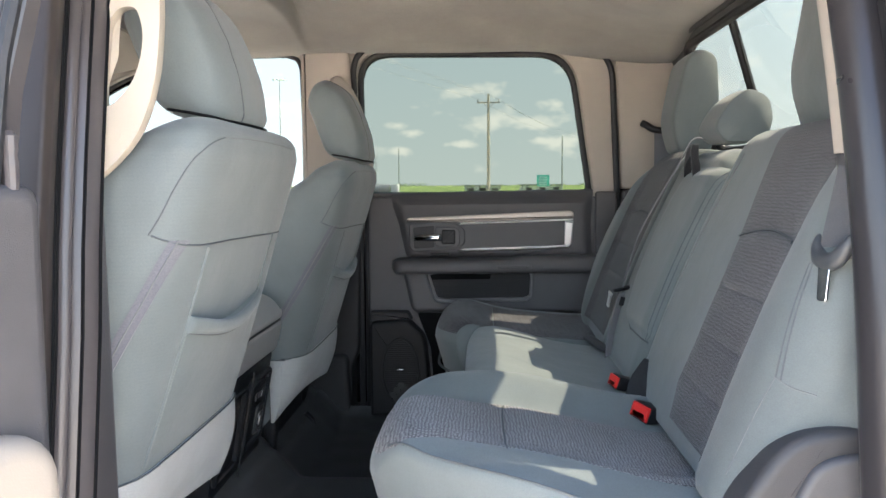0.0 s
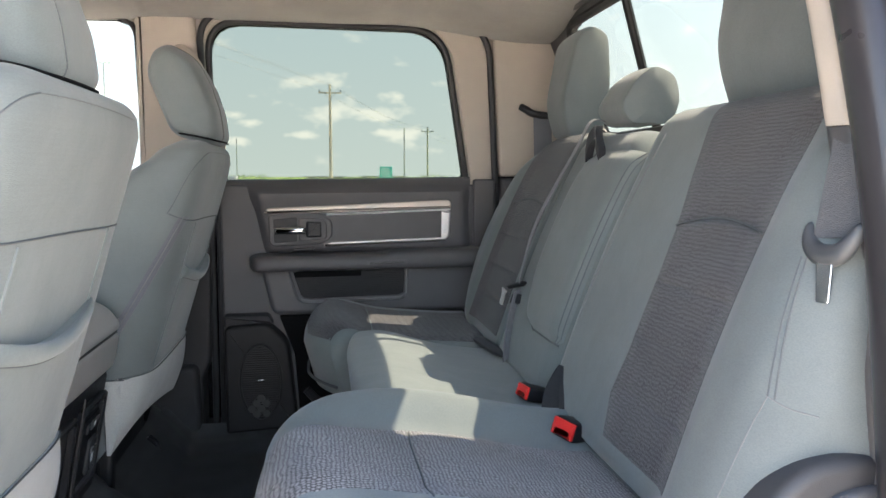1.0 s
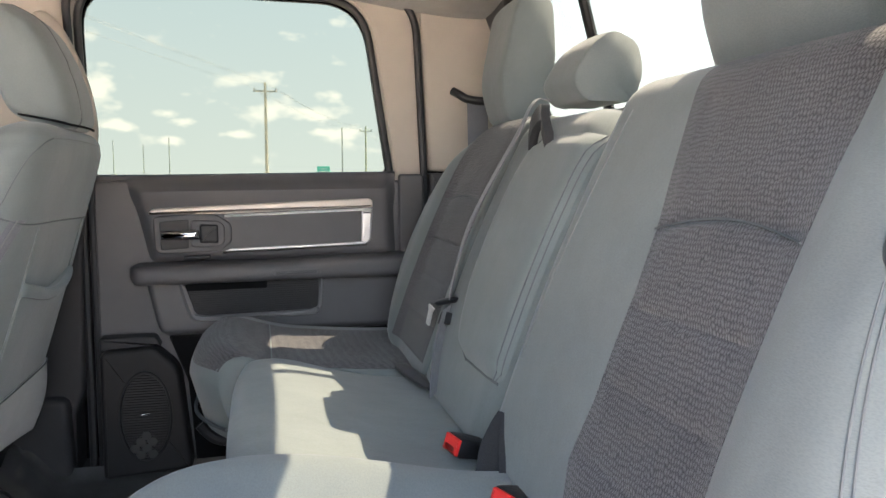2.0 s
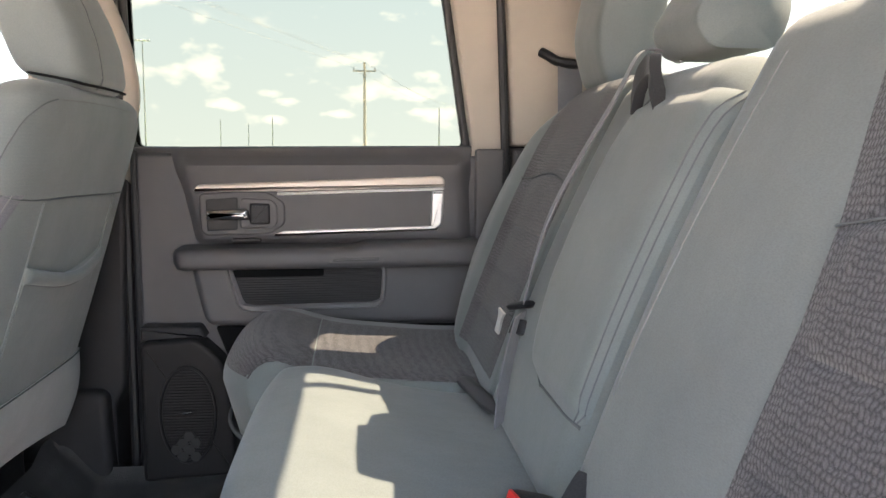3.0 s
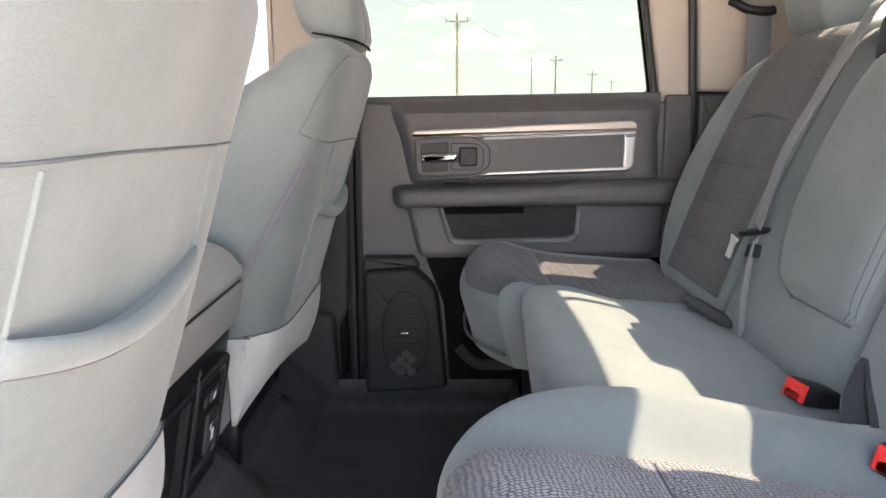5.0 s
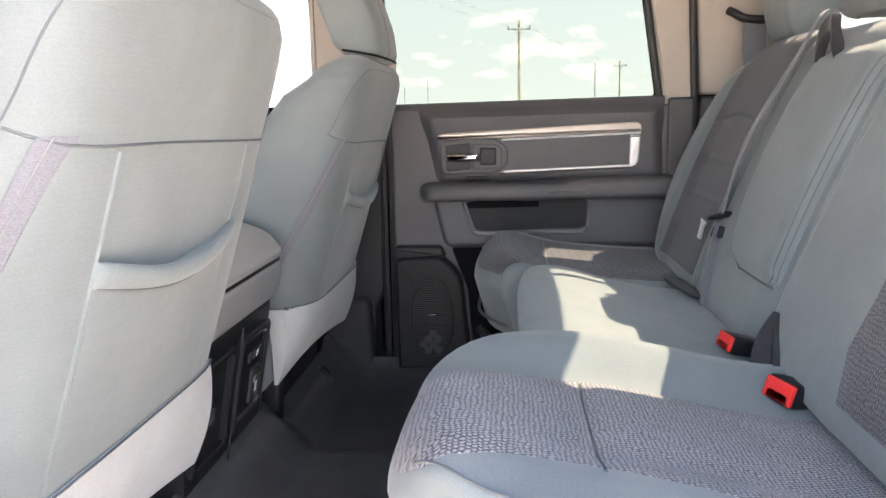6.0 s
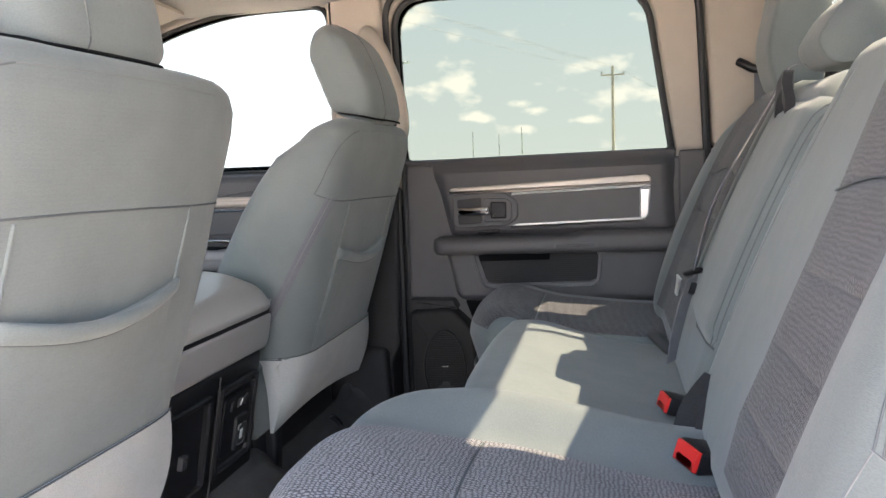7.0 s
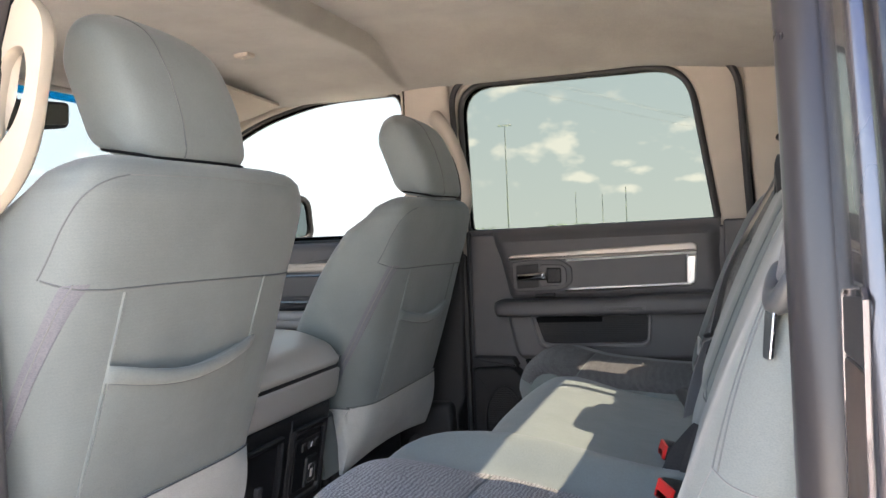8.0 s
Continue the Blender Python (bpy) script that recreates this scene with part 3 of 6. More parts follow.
jamb("rear_seal", rounded([(0.372, -0.660), (0.346, -0.660), (0.333, -0.650), (0.328, -0.632), (0.337, -0.612), (0.372, -0.600)], 0.009, 4), 0.0, 1.10, M_STRIP_SHADED, "grey rubber weatherstrip")
jamb("rear_seal_lip", rounded([(0.382, -0.6805), (0.357, -0.6805), (0.355, -0.672), (0.357, -0.6615), (0.382, -0.6615)], 0.004, 3), 0.0, 1.10, M_RUBBER, "black rubber gap strip")
jamb("rear_pillar_inner", rounded([(0.616, -0.566), (0.352, -0.566), (0.341, -0.580), (0.345, -0.600), (0.616, -0.62)], 0.006, 3), 0.715, 1.10, M_TAN, "tan rear pillar trim")
jamb("rear_pillar_lower", rounded([(0.636, -0.565), (0.352, -0.565), (0.344, -0.578), (0.348, -0.60), (0.636, -0.62)], 0.006, 3), 0.0, 0.714, M_PAD, "dark grey lower pillar trim")
latch = thing("door_striker", (0.344, -0.75, 0.57), "bronze striker plate set in the painted door jamb", "door striker")
M_BRONZE = material("bronze_plate", (0.075, 0.05, 0.042), 0.4, 0.3, vary=0.25, scale=40, bump=0.1)
jx = lambda a, b, d: Vector((0.347 - d + 0.03 * (a + 0.75), a, b))
part("rim", ring(rounded([(-0.788, 0.46), (-0.788, 0.640), (-0.716, 0.634), (-0.716, 0.46)], 0.006, 4), rounded([(-0.7868, 0.4612), (-0.7868, 0.6388), (-0.7172, 0.6328), (-0.7172, 0.4612)], 0.005, 4), jx, 0.0, 0.0022, 0.0004), M_JAMB, latch, "bright rim of the striker plate")
part("plate", slab(rounded([(-0.785, 0.464), (-0.785, 0.606), (-0.719, 0.602), (-0.719, 0.464)], 0.004, 4), jx, 0.0, 0.0018, 0.0004), M_BRONZE, latch)
part("recess", slab(rounded([(-0.785, 0.608), (-0.785, 0.636), (-0.719, 0.630), (-0.719, 0.604)], 0.002, 4), jx, 0.0, 0.0018, 0.0004), M_KICK, latch, "dark recess above the plate")

M_HANDLE = material("cream_plastic", (0.54, 0.475, 0.39), 0.42, vary=0.04, scale=15, bump=0.1)
nh = thing("grab_handle", (-0.38, -0.56, 0.80), "cream plastic grab handle on the middle pillar", "grab handle", "grab handles")
nplace = lambda a, b, d: Vector((a, -0.561 + 0.2 * (b - 0.73) + d, b))
part("screw_cap", slab(ell(-0.356, 0.737, 0.006, 0.006, 20), nplace, -0.0006, 0.004, 0.0004, 2), M_HANDLE, nh)
part("loop", ring(rounded([(-0.362, 0.918), (-0.348, 0.922), (-0.328, 0.906), (-0.318, 0.885), (-0.316, 0.85), (-0.317, 0.80), (-0.324, 0.763), (-0.336, 0.732), (-0.360, 0.704), (-0.395, 0.676)], [0.01, 0.02, 0.02, 0.03, 0.04, 0.04, 0.03, 0.03, 0.03, 0.008], 6), rounded([(-0.372, 0.80), (-0.370, 0.852), (-0.358, 0.868), (-0.341, 0.868), (-0.332, 0.842), (-0.334, 0.812), (-0.342, 0.788), (-0.357, 0.770), (-0.370, 0.764)], [0.02, 0.012, 0.008, 0.010, 0.02, 0.02, 0.02, 0.008, 0.008], 5), nplace, 0.0, 0.022, 0.008, 120), M_HANDLE, nh, "", 60)

# the open rear door beside the camera
od = thing("open_rear_door", (-0.40, -0.72, 0.05), "rear door standing open, grey inner panel with cream armrest", "car door")
DU = Vector((-0.33, -0.944, 0)).normalized()
DN = Vector((0.944, -0.33, 0)).normalized()
D0 = Vector((-0.352, -0.715, 0))


def open_place(a, b, d):
    return D0 + DU * a + Vector((0, 0, b)) + DN * d


part("shell", slab(rounded([(-0.01, 0.02), (-0.01, 0.66), (0.70, 0.66), (0.70, 0.02)], 0.02, 4), open_place, -0.12, 0.0, 0.01), M_PAINT, od)
part("inner_panel", slab(rounded([(0.012, 0.05), (0.012, 0.69), (0.68, 0.68), (0.68, 0.05)], 0.02, 4), open_place, 0.0, 0.030, 0.012), M_PAD, od, "grey moulded inner panel")
part("armrest", slab(rounded([(0.022, 0.36), (0.022, 0.508), (0.60, 0.512), (0.60, 0.40)], [0.03, 0.05, 0.03, 0.03], 6), open_place, 0.02, 0.052, 0.016, 5), M_ARM, od, "cream padded armrest")
part("lock_knob", tube([open_place(0.034, z, 0.022) for z in (0.685, 0.70, 0.705, 0.71, 0.715, 0.725, 0.729)], [0.006, 0.006, 0.0065, 0.0055, 0.0065, 0.0062, 0.003], 10), M_STRIP, od, "grey lock knob")
part("window_frame", tube([open_place(0.040, 0.66, -0.005), open_place(0.028, 0.76, -0.002), open_place(0.0, 0.87, 0.0), open_place(-0.05, 1.03, 0.0)], 0.022, 8), M_STRIP, od, "grey window frame")
part("frame_seal", tube([open_place(0.050, 0.68, 0.02), open_place(0.036, 0.78, 0.021), open_place(0.012, 0.87, 0.022), open_place(-0.035, 1.03, 0.022)], 0.006, 8), M_RUBBER, od)


# ---- the closed rear door ----
door = thing("rear_door", (0, 0.74, 0.06), "closed rear door with dark grey panel and silver trim", "car door")
dy = on_y(0.775)
part("shell", slab(rounded([(-0.296, 0.07), (-0.296, 0.655), (0.362, 0.655), (0.362, 0.07)], 0.012, 4), dy, 0.0, 0.035, 0.006), M_DOOR, door)
part("upper_panel", shell(*[lambda u, v, o=o: (lambda x0, x1, z0, z1: Vector((lerp(x0, x1, u), 0.775 - (o if o <= 0.03 else 0.03 + 0.026 * ease(min(u, 1 - u) * 22) * ease(min(v * 9, (1 - v) * 5.5)) + 0.006 * ease((v - 0.55) / 0.3)), lerp(z0, z1, v))))(lerp(-0.198, -0.236, v), lerp(0.304, 0.296, v), 0.488, 0.669 - 0.006 * (1 - u)) for o in (0.05, 0.02)], 60, 24), M_DOOR, door, "dark grey upper trim panel")
# flush black sheet, paints the recess shade below the trim panel
part("lower_shade", slab(rounded([(-0.118, 0.075), (-0.13, 0.25), (-0.165, 0.345), (0.358, 0.345), (0.358, 0.075)], 0.006, 3), dy, 0.03, 0.041, 0.003), M_SHADE, door, "black sheet for the shade in the lower door recess")
part("sill_cap", tube([(-0.30, 0.758, 0.656), (0.0, 0.758, 0.660), (0.30, 0.758, 0.664)], 0.010, 8), M_DOOR, door)
part("lower_panel", slab(rounded([(-0.206, 0.47), (-0.179, 0.348), (0.297, 0.350), (0.315, 0.47)], [0.005, 0.02, 0.02, 0.005], 5), dy, 0.03, 0.055, 0.012, 4), M_DOORLOW, door, "grey lower trim panel")
part("edge_cover", slab(rounded([(0.305, 0.34), (0.305, 0.668), (0.358, 0.668), (0.362, 0.34)], 0.008, 4), dy, 0.03, 0.045, 0.005), M_PAD, door)


def arm_loop(x):
    t = min(1, max(0, (x + 0.228) / 0.016)) ** 0.5 * ease((0.336 - x) / 0.03)
    lift = 0.005 * (x + 0.226) / 0.54
    z0, z1 = lerp(0.463, 0.455, t) + lift, lerp(0.488, 0.494, t) + lift + 0.007 * ease((x - 0.085) / 0.02)
    y1 = lerp(0.705, 0.668, t)
    return [Vector((x, p.x, p.y)) for p in rounded([(0.745, z0 + 0.002), (0.745, z1), (y1, z1 - 0.002), (y1 - 0.002, z0)], [0.002, 0.002, 0.018, 0.016], 6)]


part("armrest", loft([arm_loop(lerp(-0.228, 0.336, ease(k / 40) * 0.3 + 0.7 * k / 40)) for k in range(41)]), M_DOOR, door, "padded dark armrest", 50)
part("armrest_plate", slab(rounded([(0.040, 0.467), (0.040, 0.481), (0.136, 0.483), (0.136, 0.469)], 0.004, 4), on_y(0.675), 0.0, 0.0085, 0.002), M_DOORLOW, door, "moulded reflector plate")
part("plate_insert", slab(rounded([(0.048, 0.471), (0.048, 0.477), (0.128, 0.479), (0.128, 0.473)], 0.003, 3), on_y(0.675), 0.006, 0.0098, 0.001), M_PAD, door)

M_SATIN_END = material("silver_trim", (0.74, 0.73, 0.73), 0.30, 0.5, vary=0.04, scale=12, bump=0.04)
# silver bezel: top strip, end cap and lower strip round a vinyl insert
bz = on_y(0.738)
part("trim_strip", slab(rounded([(-0.194, 0.590), (-0.186, 0.601), (0.238, 0.619), (0.247, 0.613), (0.247, 0.600), (-0.05, 0.5895)], [0.003, 0.005, 0.006, 0.006, 0.002, 0.002], 4), bz, 0.0, 0.025, 0.0035, 4), M_SATIN, door, "satin beige trim strip")
part("trim_line", slab(rounded([(-0.05, 0.5830), (-0.05, 0.5880), (0.246, 0.5985), (0.246, 0.5935)], 0.001, 2), bz, 0.0, 0.024, 0.0012, 2), M_SILVER, door, "bright trim line")
part("trim_end", slab(rounded([(0.2225, 0.5275), (0.2235, 0.592), (0.247, 0.592), (0.243, 0.53), (0.232, 0.5225)], [0.002, 0.002, 0.004, 0.012, 0.006], 5), bz, 0.0, 0.022, 0.004, 3), M_SATIN_END, door, "silver end trim")
part("trim_lower_line", slab(rounded([(-0.056, 0.5130), (-0.040, 0.5195), (0.226, 0.5285), (0.236, 0.5225)], [0.001, 0.002, 0.001, 0.002], 3), bz, 0.0, 0.024, 0.0012, 3), M_SILVER, door, "bright lower trim line")
part("insert", slab(rounded([(-0.035, 0.526), (-0.035, 0.579), (0.214, 0.586), (0.220, 0.540), (0.208, 0.532)], [0.004, 0.004, 0.008, 0.01, 0.008], 4), bz, 0.0, 0.017, 0.004), M_PAD, door, "dark vinyl insert")
hs = part("handle_surround", slab(rounded([(-0.184, 0.520), (-0.186, 0.586), (-0.105, 0.592), (-0.066, 0.590), (-0.036, 0.570), (-0.036, 0.532), (-0.062, 0.514), (-0.172, 0.510)], 0.010, 4), bz, 0.0, 0.021, 0.004), M_PAD, door, "grey handle surround")
part("recess", slab(rounded([(-0.172, 0.519), (-0.174, 0.576), (-0.118, 0.580), (-0.118, 0.522)], 0.005, 4), bz, 0.010, 0.0215, 0.002), M_BLACK, hs)
part("recess_rim", slab(rounded([(-0.114, 0.524), (-0.114, 0.578), (-0.060, 0.576), (-0.050, 0.566), (-0.050, 0.532), (-0.060, 0.525)], 0.008, 4), bz, 0.010, 0.0262, 0.0025), M_DOOR, hs)
dh = part("handle_base", slab(rounded([(-0.098, 0.532), (-0.098, 0.570), (-0.062, 0.569), (-0.062, 0.532)], 0.005, 4), bz, 0.015, 0.029, 0.004), M_BLACK, door, "black handle pivot")
part("lever", slab(rounded([(-0.172, 0.540), (-0.172, 0.557), (-0.100, 0.560), (-0.096, 0.540)], [0.003, 0.004, 0.005, 0.005], 4), bz, 0.018, 0.037, 0.0082, 7), M_CHROME, door, "chrome door pull")
part("lock_switch", slab(rounded([(-0.130, 0.500), (-0.128, 0.507), (-0.080, 0.508), (-0.078, 0.501)], 0.002, 3), bz, 0.0, 0.026, 0.002), M_BLACK, door)

M_RIM = material("pocket_rim", (0.20, 0.192, 0.196), 0.45, vary=0.06, scale=25, bump=0.3, bump_scale=1000)
# map pocket with ribbed liner
pk = part("pocket", ring(rounded([(-0.143, 0.458), (-0.123, 0.384), (-0.110, 0.375), (0.128, 0.380), (0.138, 0.388), (0.145, 0.460)], 0.008, 4), rounded([(-0.131, 0.452), (-0.112, 0.393), (-0.104, 0.386), (0.124, 0.391), (0.132, 0.398), (0.135, 0.455)], 0.006, 4), dy, 0.045, 0.064, 0.006), M_RIM, door, "grey pocket rim")
part("back", slab(rounded([(-0.135, 0.456), (-0.112, 0.386), (0.130, 0.388), (0.138, 0.458)], 0.004, 3), dy, 0.03, 0.0555, 0.001), M_KICK, pk)
for k in range(13):
    z = 0.391 + k * 0.0044
    part("rib", tube([(lerp(-0.108, -0.126, k / 13), 0.7190, z), (0.131, 0.7188, z + 0.003)], 0.0011, 6), M_KICK, pk)
# no opening here: the slot's dark inside is painted as a black plate
part("slot", slab(rounded([(-0.126, 0.437), (-0.130, 0.452), (0.030, 0.454), (0.030, 0.439)], 0.003, 3), dy, 0.05, 0.0595, 0.001), M_SHADE, pk, "black plate painting the slot's shade above the ribs")

# speaker pod
M_HEX = material("grille_hexagons", (0.030, 0.0295, 0.031), 0.5, bump=0.1)
M_POD = material("pod_plastic", (0.017, 0.0165, 0.018), 0.5, vary=0.1, scale=25, bump=0.35, bump_scale=1000)
for dull in (M_POD, M_KICK):
    dull.node_tree.nodes["Principled BSDF"].inputs["Specular IOR Level"].default_value = 0.25
pod = part("speaker_pod", slab(rounded([(-0.288, 0.075), (-0.288, 0.318), (-0.280, 0.328), (-0.19, 0.334), (-0.142, 0.288), (-0.122, 0.085)], [0.01, 0.01, 0.01, 0.015, 0.02, 0.01], 5), dy, 0.03, 0.088, 0.008, 4), M_POD, door, "dark speaker pod")
part("shelf", slab(rounded([(-0.290, 0.322), (-0.290, 0.352), (-0.188, 0.352), (-0.176, 0.330)], 0.006, 4), dy, 0.03, 0.07, 0.005, 4), M_KICK, pod)
part("grille_rim", ring(ell(-0.207, 0.198, 0.050, 0.090), ell(-0.207, 0.198, 0.045, 0.084), dy, 0.085, 0.0925, 0.0015, 48), M_BLACK, pod)
part("grille", slab(ell(-0.207, 0.198, 0.045, 0.084), dy, 0.085, 0.0895, 0.001, 1), M_BLACK, pod)
for k in range(32):
    z = 0.198 - 0.080 + k * 0.00516
    w = 0.044 * math.sqrt(max(0.02, 1 - ((z - 0.198) / 0.084) ** 2))
    part("grille_bar", tube([(-0.207 - w, 0.6852, z), (-0.207 + w, 0.6852, z)], 0.0011, 6), M_POD, pod)
for i, (a, b) in enumerate(((-0.217, 0.148), (-0.195, 0.148), (-0.206, 0.1355), (-0.228, 0.1355), (-0.217, 0.123), (-0.195, 0.123), (-0.206, 0.16))):
    part("hexagon", slab(ell(a, b, 0.0105, 0.0105, 6), dy, 0.088, 0.0930, 0.001, 1), M_HEX, pod, "grey hexagon cell")
part("badge", slab(rounded([(-0.216, 0.200), (-0.216, 0.204), (-0.199, 0.205), (-0.199, 0.201)], 0.0015, 3), dy, 0.088, 0.0945, 0.001), M_STEEL, pod, "small bright badge")

# the closed front door on the same side
fd = thing("front_door", (-0.9, 0.74, 0.06), "closed front passenger door with silver trim lines", "car door")
part("shell", slab(rounded([(-1.60, 0.07), (-1.60, 0.65), (-0.475, 0.65), (-0.475, 0.07)], 0.012, 4), dy, 0.0, 0.035, 0.006), M_DOOR, fd)
part("upper_panel", slab(rounded([(-1.50, 0.49), (-1.50, 0.655), (-0.50, 0.645), (-0.50, 0.49)], 0.02, 5), dy, 0.03, 0.055, 0.018, 4), M_DOORLOW, fd, "dark grey upper trim panel")
part("trim_strip", slab(rounded([(-1.2, 0.575), (-1.2, 0.60), (-0.55, 0.595), (-0.55, 0.572)], 0.006, 4), bz, 0.0, 0.024, 0.006, 4), M_SATIN, fd, "satin silver trim strip")
part("trim_line", slab(rounded([(-1.2, 0.563), (-1.2, 0.568), (-0.55, 0.565), (-0.55, 0.560)], 0.001, 2), bz, 0.0, 0.022, 0.0015, 2), M_CHROME, fd)
part("lower_line", slab(rounded([(-1.2, 0.490), (-1.2, 0.497), (-0.55, 0.494), (-0.55, 0.487)], 0.001, 2), bz, 0.0, 0.022, 0.0015, 2), M_CHROME, fd)
part("armrest", slab(rounded([(-1.2, 0.425), (-1.2, 0.474), (-0.52, 0.474), (-0.52, 0.425)], 0.02, 5), dy, 0.03, 0.11, 0.018, 4), M_CONSOLE, fd, "grey padded armrest")
part("switch_panel", slab(rounded([(-0.84, 0.4755), (-0.84, 0.478), (-0.74, 0.478), (-0.74, 0.4755)], 0.001, 2), dy, 0.05, 0.10, 0.002), M_BLACK, fd)

# upper belt guide and webbing on the far rear pillar
far_belt = thing("outer_seat_belt", (0.47, 0.73, 0.83), "grey seat belt hanging from its pillar guide", "seat belt", "seat belts")
part("guide", tube(spline([(0.425, 0.752, 0.846), (0.437, 0.742, 0.838), (0.455, 0.735, 0.827), (0.488, 0.733, 0.823), (0.506, 0.735, 0.826)], 5), [0.004] + [0.010] * 18 + [0.010, 0.006], 10, flat=0.9), M_BLACK, far_belt, "black belt guide")
bl = spline([(0.477, 0.735, 0.82), (0.476, 0.725, 0.76), (0.470, 0.70, 0.70), (0.462, 0.68, 0.64)], 8)
part("webbing", loft([[p + Vector((a * 0.0235, 0.003 * a, 0.0)) + Vector((0, b * 0.0008, 0)) for a, b in ((-1, -1), (1, -1), (1, 1), (-1, 1))] for p in bl]), M_BELT, far_belt)

# sun visor, ceiling clip, mirrors
vis = thing("sun_visor", (-0.88, 0.5, 1.06), "beige cloth sun visor folded up", "sun visor")
part("blade", shell(lambda u, v: Vector((lerp(-0.97, -0.80, v), lerp(0.28, lerp(0.645, 0.70, v), u), lerp(0.968, 1.043 - 0.022 * u, v) - 0.006 * math.sin(math.pi * v))), lambda u, v: Vector((lerp(-0.975, -0.803, v), lerp(0.275, lerp(0.65, 0.702, v), u), lerp(0.980, 1.051 - 0.022 * u, v))), 12, 8), M_TAN, vis)
part("hinge_rod", tube([(-0.972, 0.26, 0.974), (-0.972, 0.66, 0.974), (-0.975, 0.72, 0.99), (-0.975, 0.75, 1.03)], 0.006, 8), M_TAN, vis)
clip = thing("visor_clip", (-0.66, 0.34, 1.06), "beige plastic visor clip on the headliner", "clip")
part("body", ring(rounded([(-0.684, 0.325), (-0.684, 0.357), (-0.646, 0.357), (-0.646, 0.325)], 0.006, 4), rounded([(-0.674, 0.336), (-0.674, 0.348), (-0.656, 0.348), (-0.656, 0.336)], 0.003, 4), lambda a, b, d: Vector((a, b, roof_height(a, b) + 0.004 - d)), 0.0, 0.012, 0.003), M_TAN, clip)
rv = thing("rear_view_mirror", (-0.97, 0.06, 0.97), "dark rear view mirror below the blue shade band", "mirror")
part("housing", slab(rounded([(-0.14, 0.876), (-0.14, 0.944), (0.141, 0.967), (0.137, 0.914)], 0.014, 5), lambda a, b, d: Vector((-0.985 + d, a, b)), 0.0, 0.03, 0.008, 4), M_BLACK, rv)
part("glass", slab(rounded([(-0.134, 0.883), (-0.134, 0.938), (0.134, 0.960), (0.130, 0.920)], 0.011, 5), lambda a, b, d: Vector((-0.985 + d, a, b)), 0.029, 0.0315, 0.001, 1), M_MIRROR, rv)
part("arm", tube([(-0.98, 0.02, 0.95), (-1.0, 0.03, 1.01), (-1.06, 0.05, 1.06)], 0.012, 8), M_BLACK, rv)
mir = thing("door_mirror", (-0.94, 0.95, 0.72), "door mirror with pale housing outside the front window", "door mirror")
M_CAP = material("mirror_cap", (0.66, 0.62, 0.58), 0.3, 0.3, vary=0.05, scale=8, bump=0.02)
mplace = lambda a, b, d: Vector((-0.960 + 0.35 * (a - 0.90) + d, a, b))
part("housing", slab(rounded([(0.87, 0.645), (0.87, 0.815), (1.03, 0.79), (1.04, 0.66)], 0.035, 6), mplace, -0.08, 0.0, 0.015, 4), M_CAP, mir, "pale bright mirror cap")
part("bezel", ring(rounded([(0.874, 0.643), (0.868, 0.817), (1.032, 0.792), (1.042, 0.658)], 0.036, 6), rounded([(0.886, 0.660), (0.886, 0.799), (1.016, 0.776), (1.024, 0.672)], 0.028, 6), mplace, -0.01, 0.012, 0.004), M_BLACK, mir, "black mirror bezel")
part("glass", slab(rounded([(0.883, 0.657), (0.883, 0.802), (1.019, 0.779), (1.027, 0.669)], 0.028, 6), mplace, -0.004, 0.003, 0.001, 1), M_MIRROR, mir)
part("stalk", tube([(-1.02, 0.82, 0.665), (-1.02, 0.90, 0.675)], 0.018, 8), M_BLACK, mir)


# ---- front seats ----
# height: back face, front face, half width
SEAT = [(0.33, -0.384, -0.628, 0.180, 0.205), (0.37, -0.373, -0.618, 0.190, 0.212), (0.45, -0.349, -0.584, 0.194, 0.220), (0.53, -0.326, -0.538, 0.206, 0.226), (0.61, -0.303, -0.490, 0.212, 0.230), (0.66, -0.288, -0.455, 0.212, 0.230), (0.70, -0.277, -0.420, 0.209, 0.227), (0.725, -0.271, -0.378, 0.203, 0.221), (0.745, -0.272, -0.358, 0.190, 0.208), (0.757, -0.279, -0.334, 0.170, 0.186), (0.763, -0.293, -0.322, 0.14, 0.15)]
SEAT = [(z, xb, xf, wl, wr + (0.040 if z < 0.60 else 0.031 if z < 0.71 else 0.024)) for z, xb, xf, wl, wr in SEAT]
DRIVER = -0.332


def back_face(y, z, off=0.0):
    """A point on the rear face of the driver's backrest, y from its middle line."""
    xb, xf, wl, wr = table(SEAT, z)
    m, a = (xb + xf) / 2, (xb - xf) / 2
    q = min(0.999, abs(y) / (wl if y < 0 else wr))
    return Vector((m + a * (1 - q ** 6.0) ** (1 / 3.0) + off, DRIVER + y, z))


def side_face(f, z, off=0.0):
    """A point on the left face; f: 0 at the front, 1 at the back."""
    xb, xf, wl, wr = table(SEAT, z)
    m, a = (xb + xf) / 2, (xb - xf) / 2
    q = 2 * f - 1
    return Vector((m + a * q, DRIVER - wl * (1 - abs(q) ** 3.0) ** (1 / 6.0) - off, z))


def seat_loop(z):
    xb, xf, wl, wr = table(SEAT, z)
    m, a = (xb + xf) / 2, (xb - xf) / 2
    out = []
    for k in range(72):
        t = 2 * math.pi * k / 72
        c, s = math.cos(t), math.sin(t)
        w = wl if s < 0 else wr
        out.append(Vector((m + a * math.copysign(abs(c) ** (2 / 3.0), c), DRIVER + w * math.copysign(abs(s) ** (2 / 6.0), s), z)))
    return out


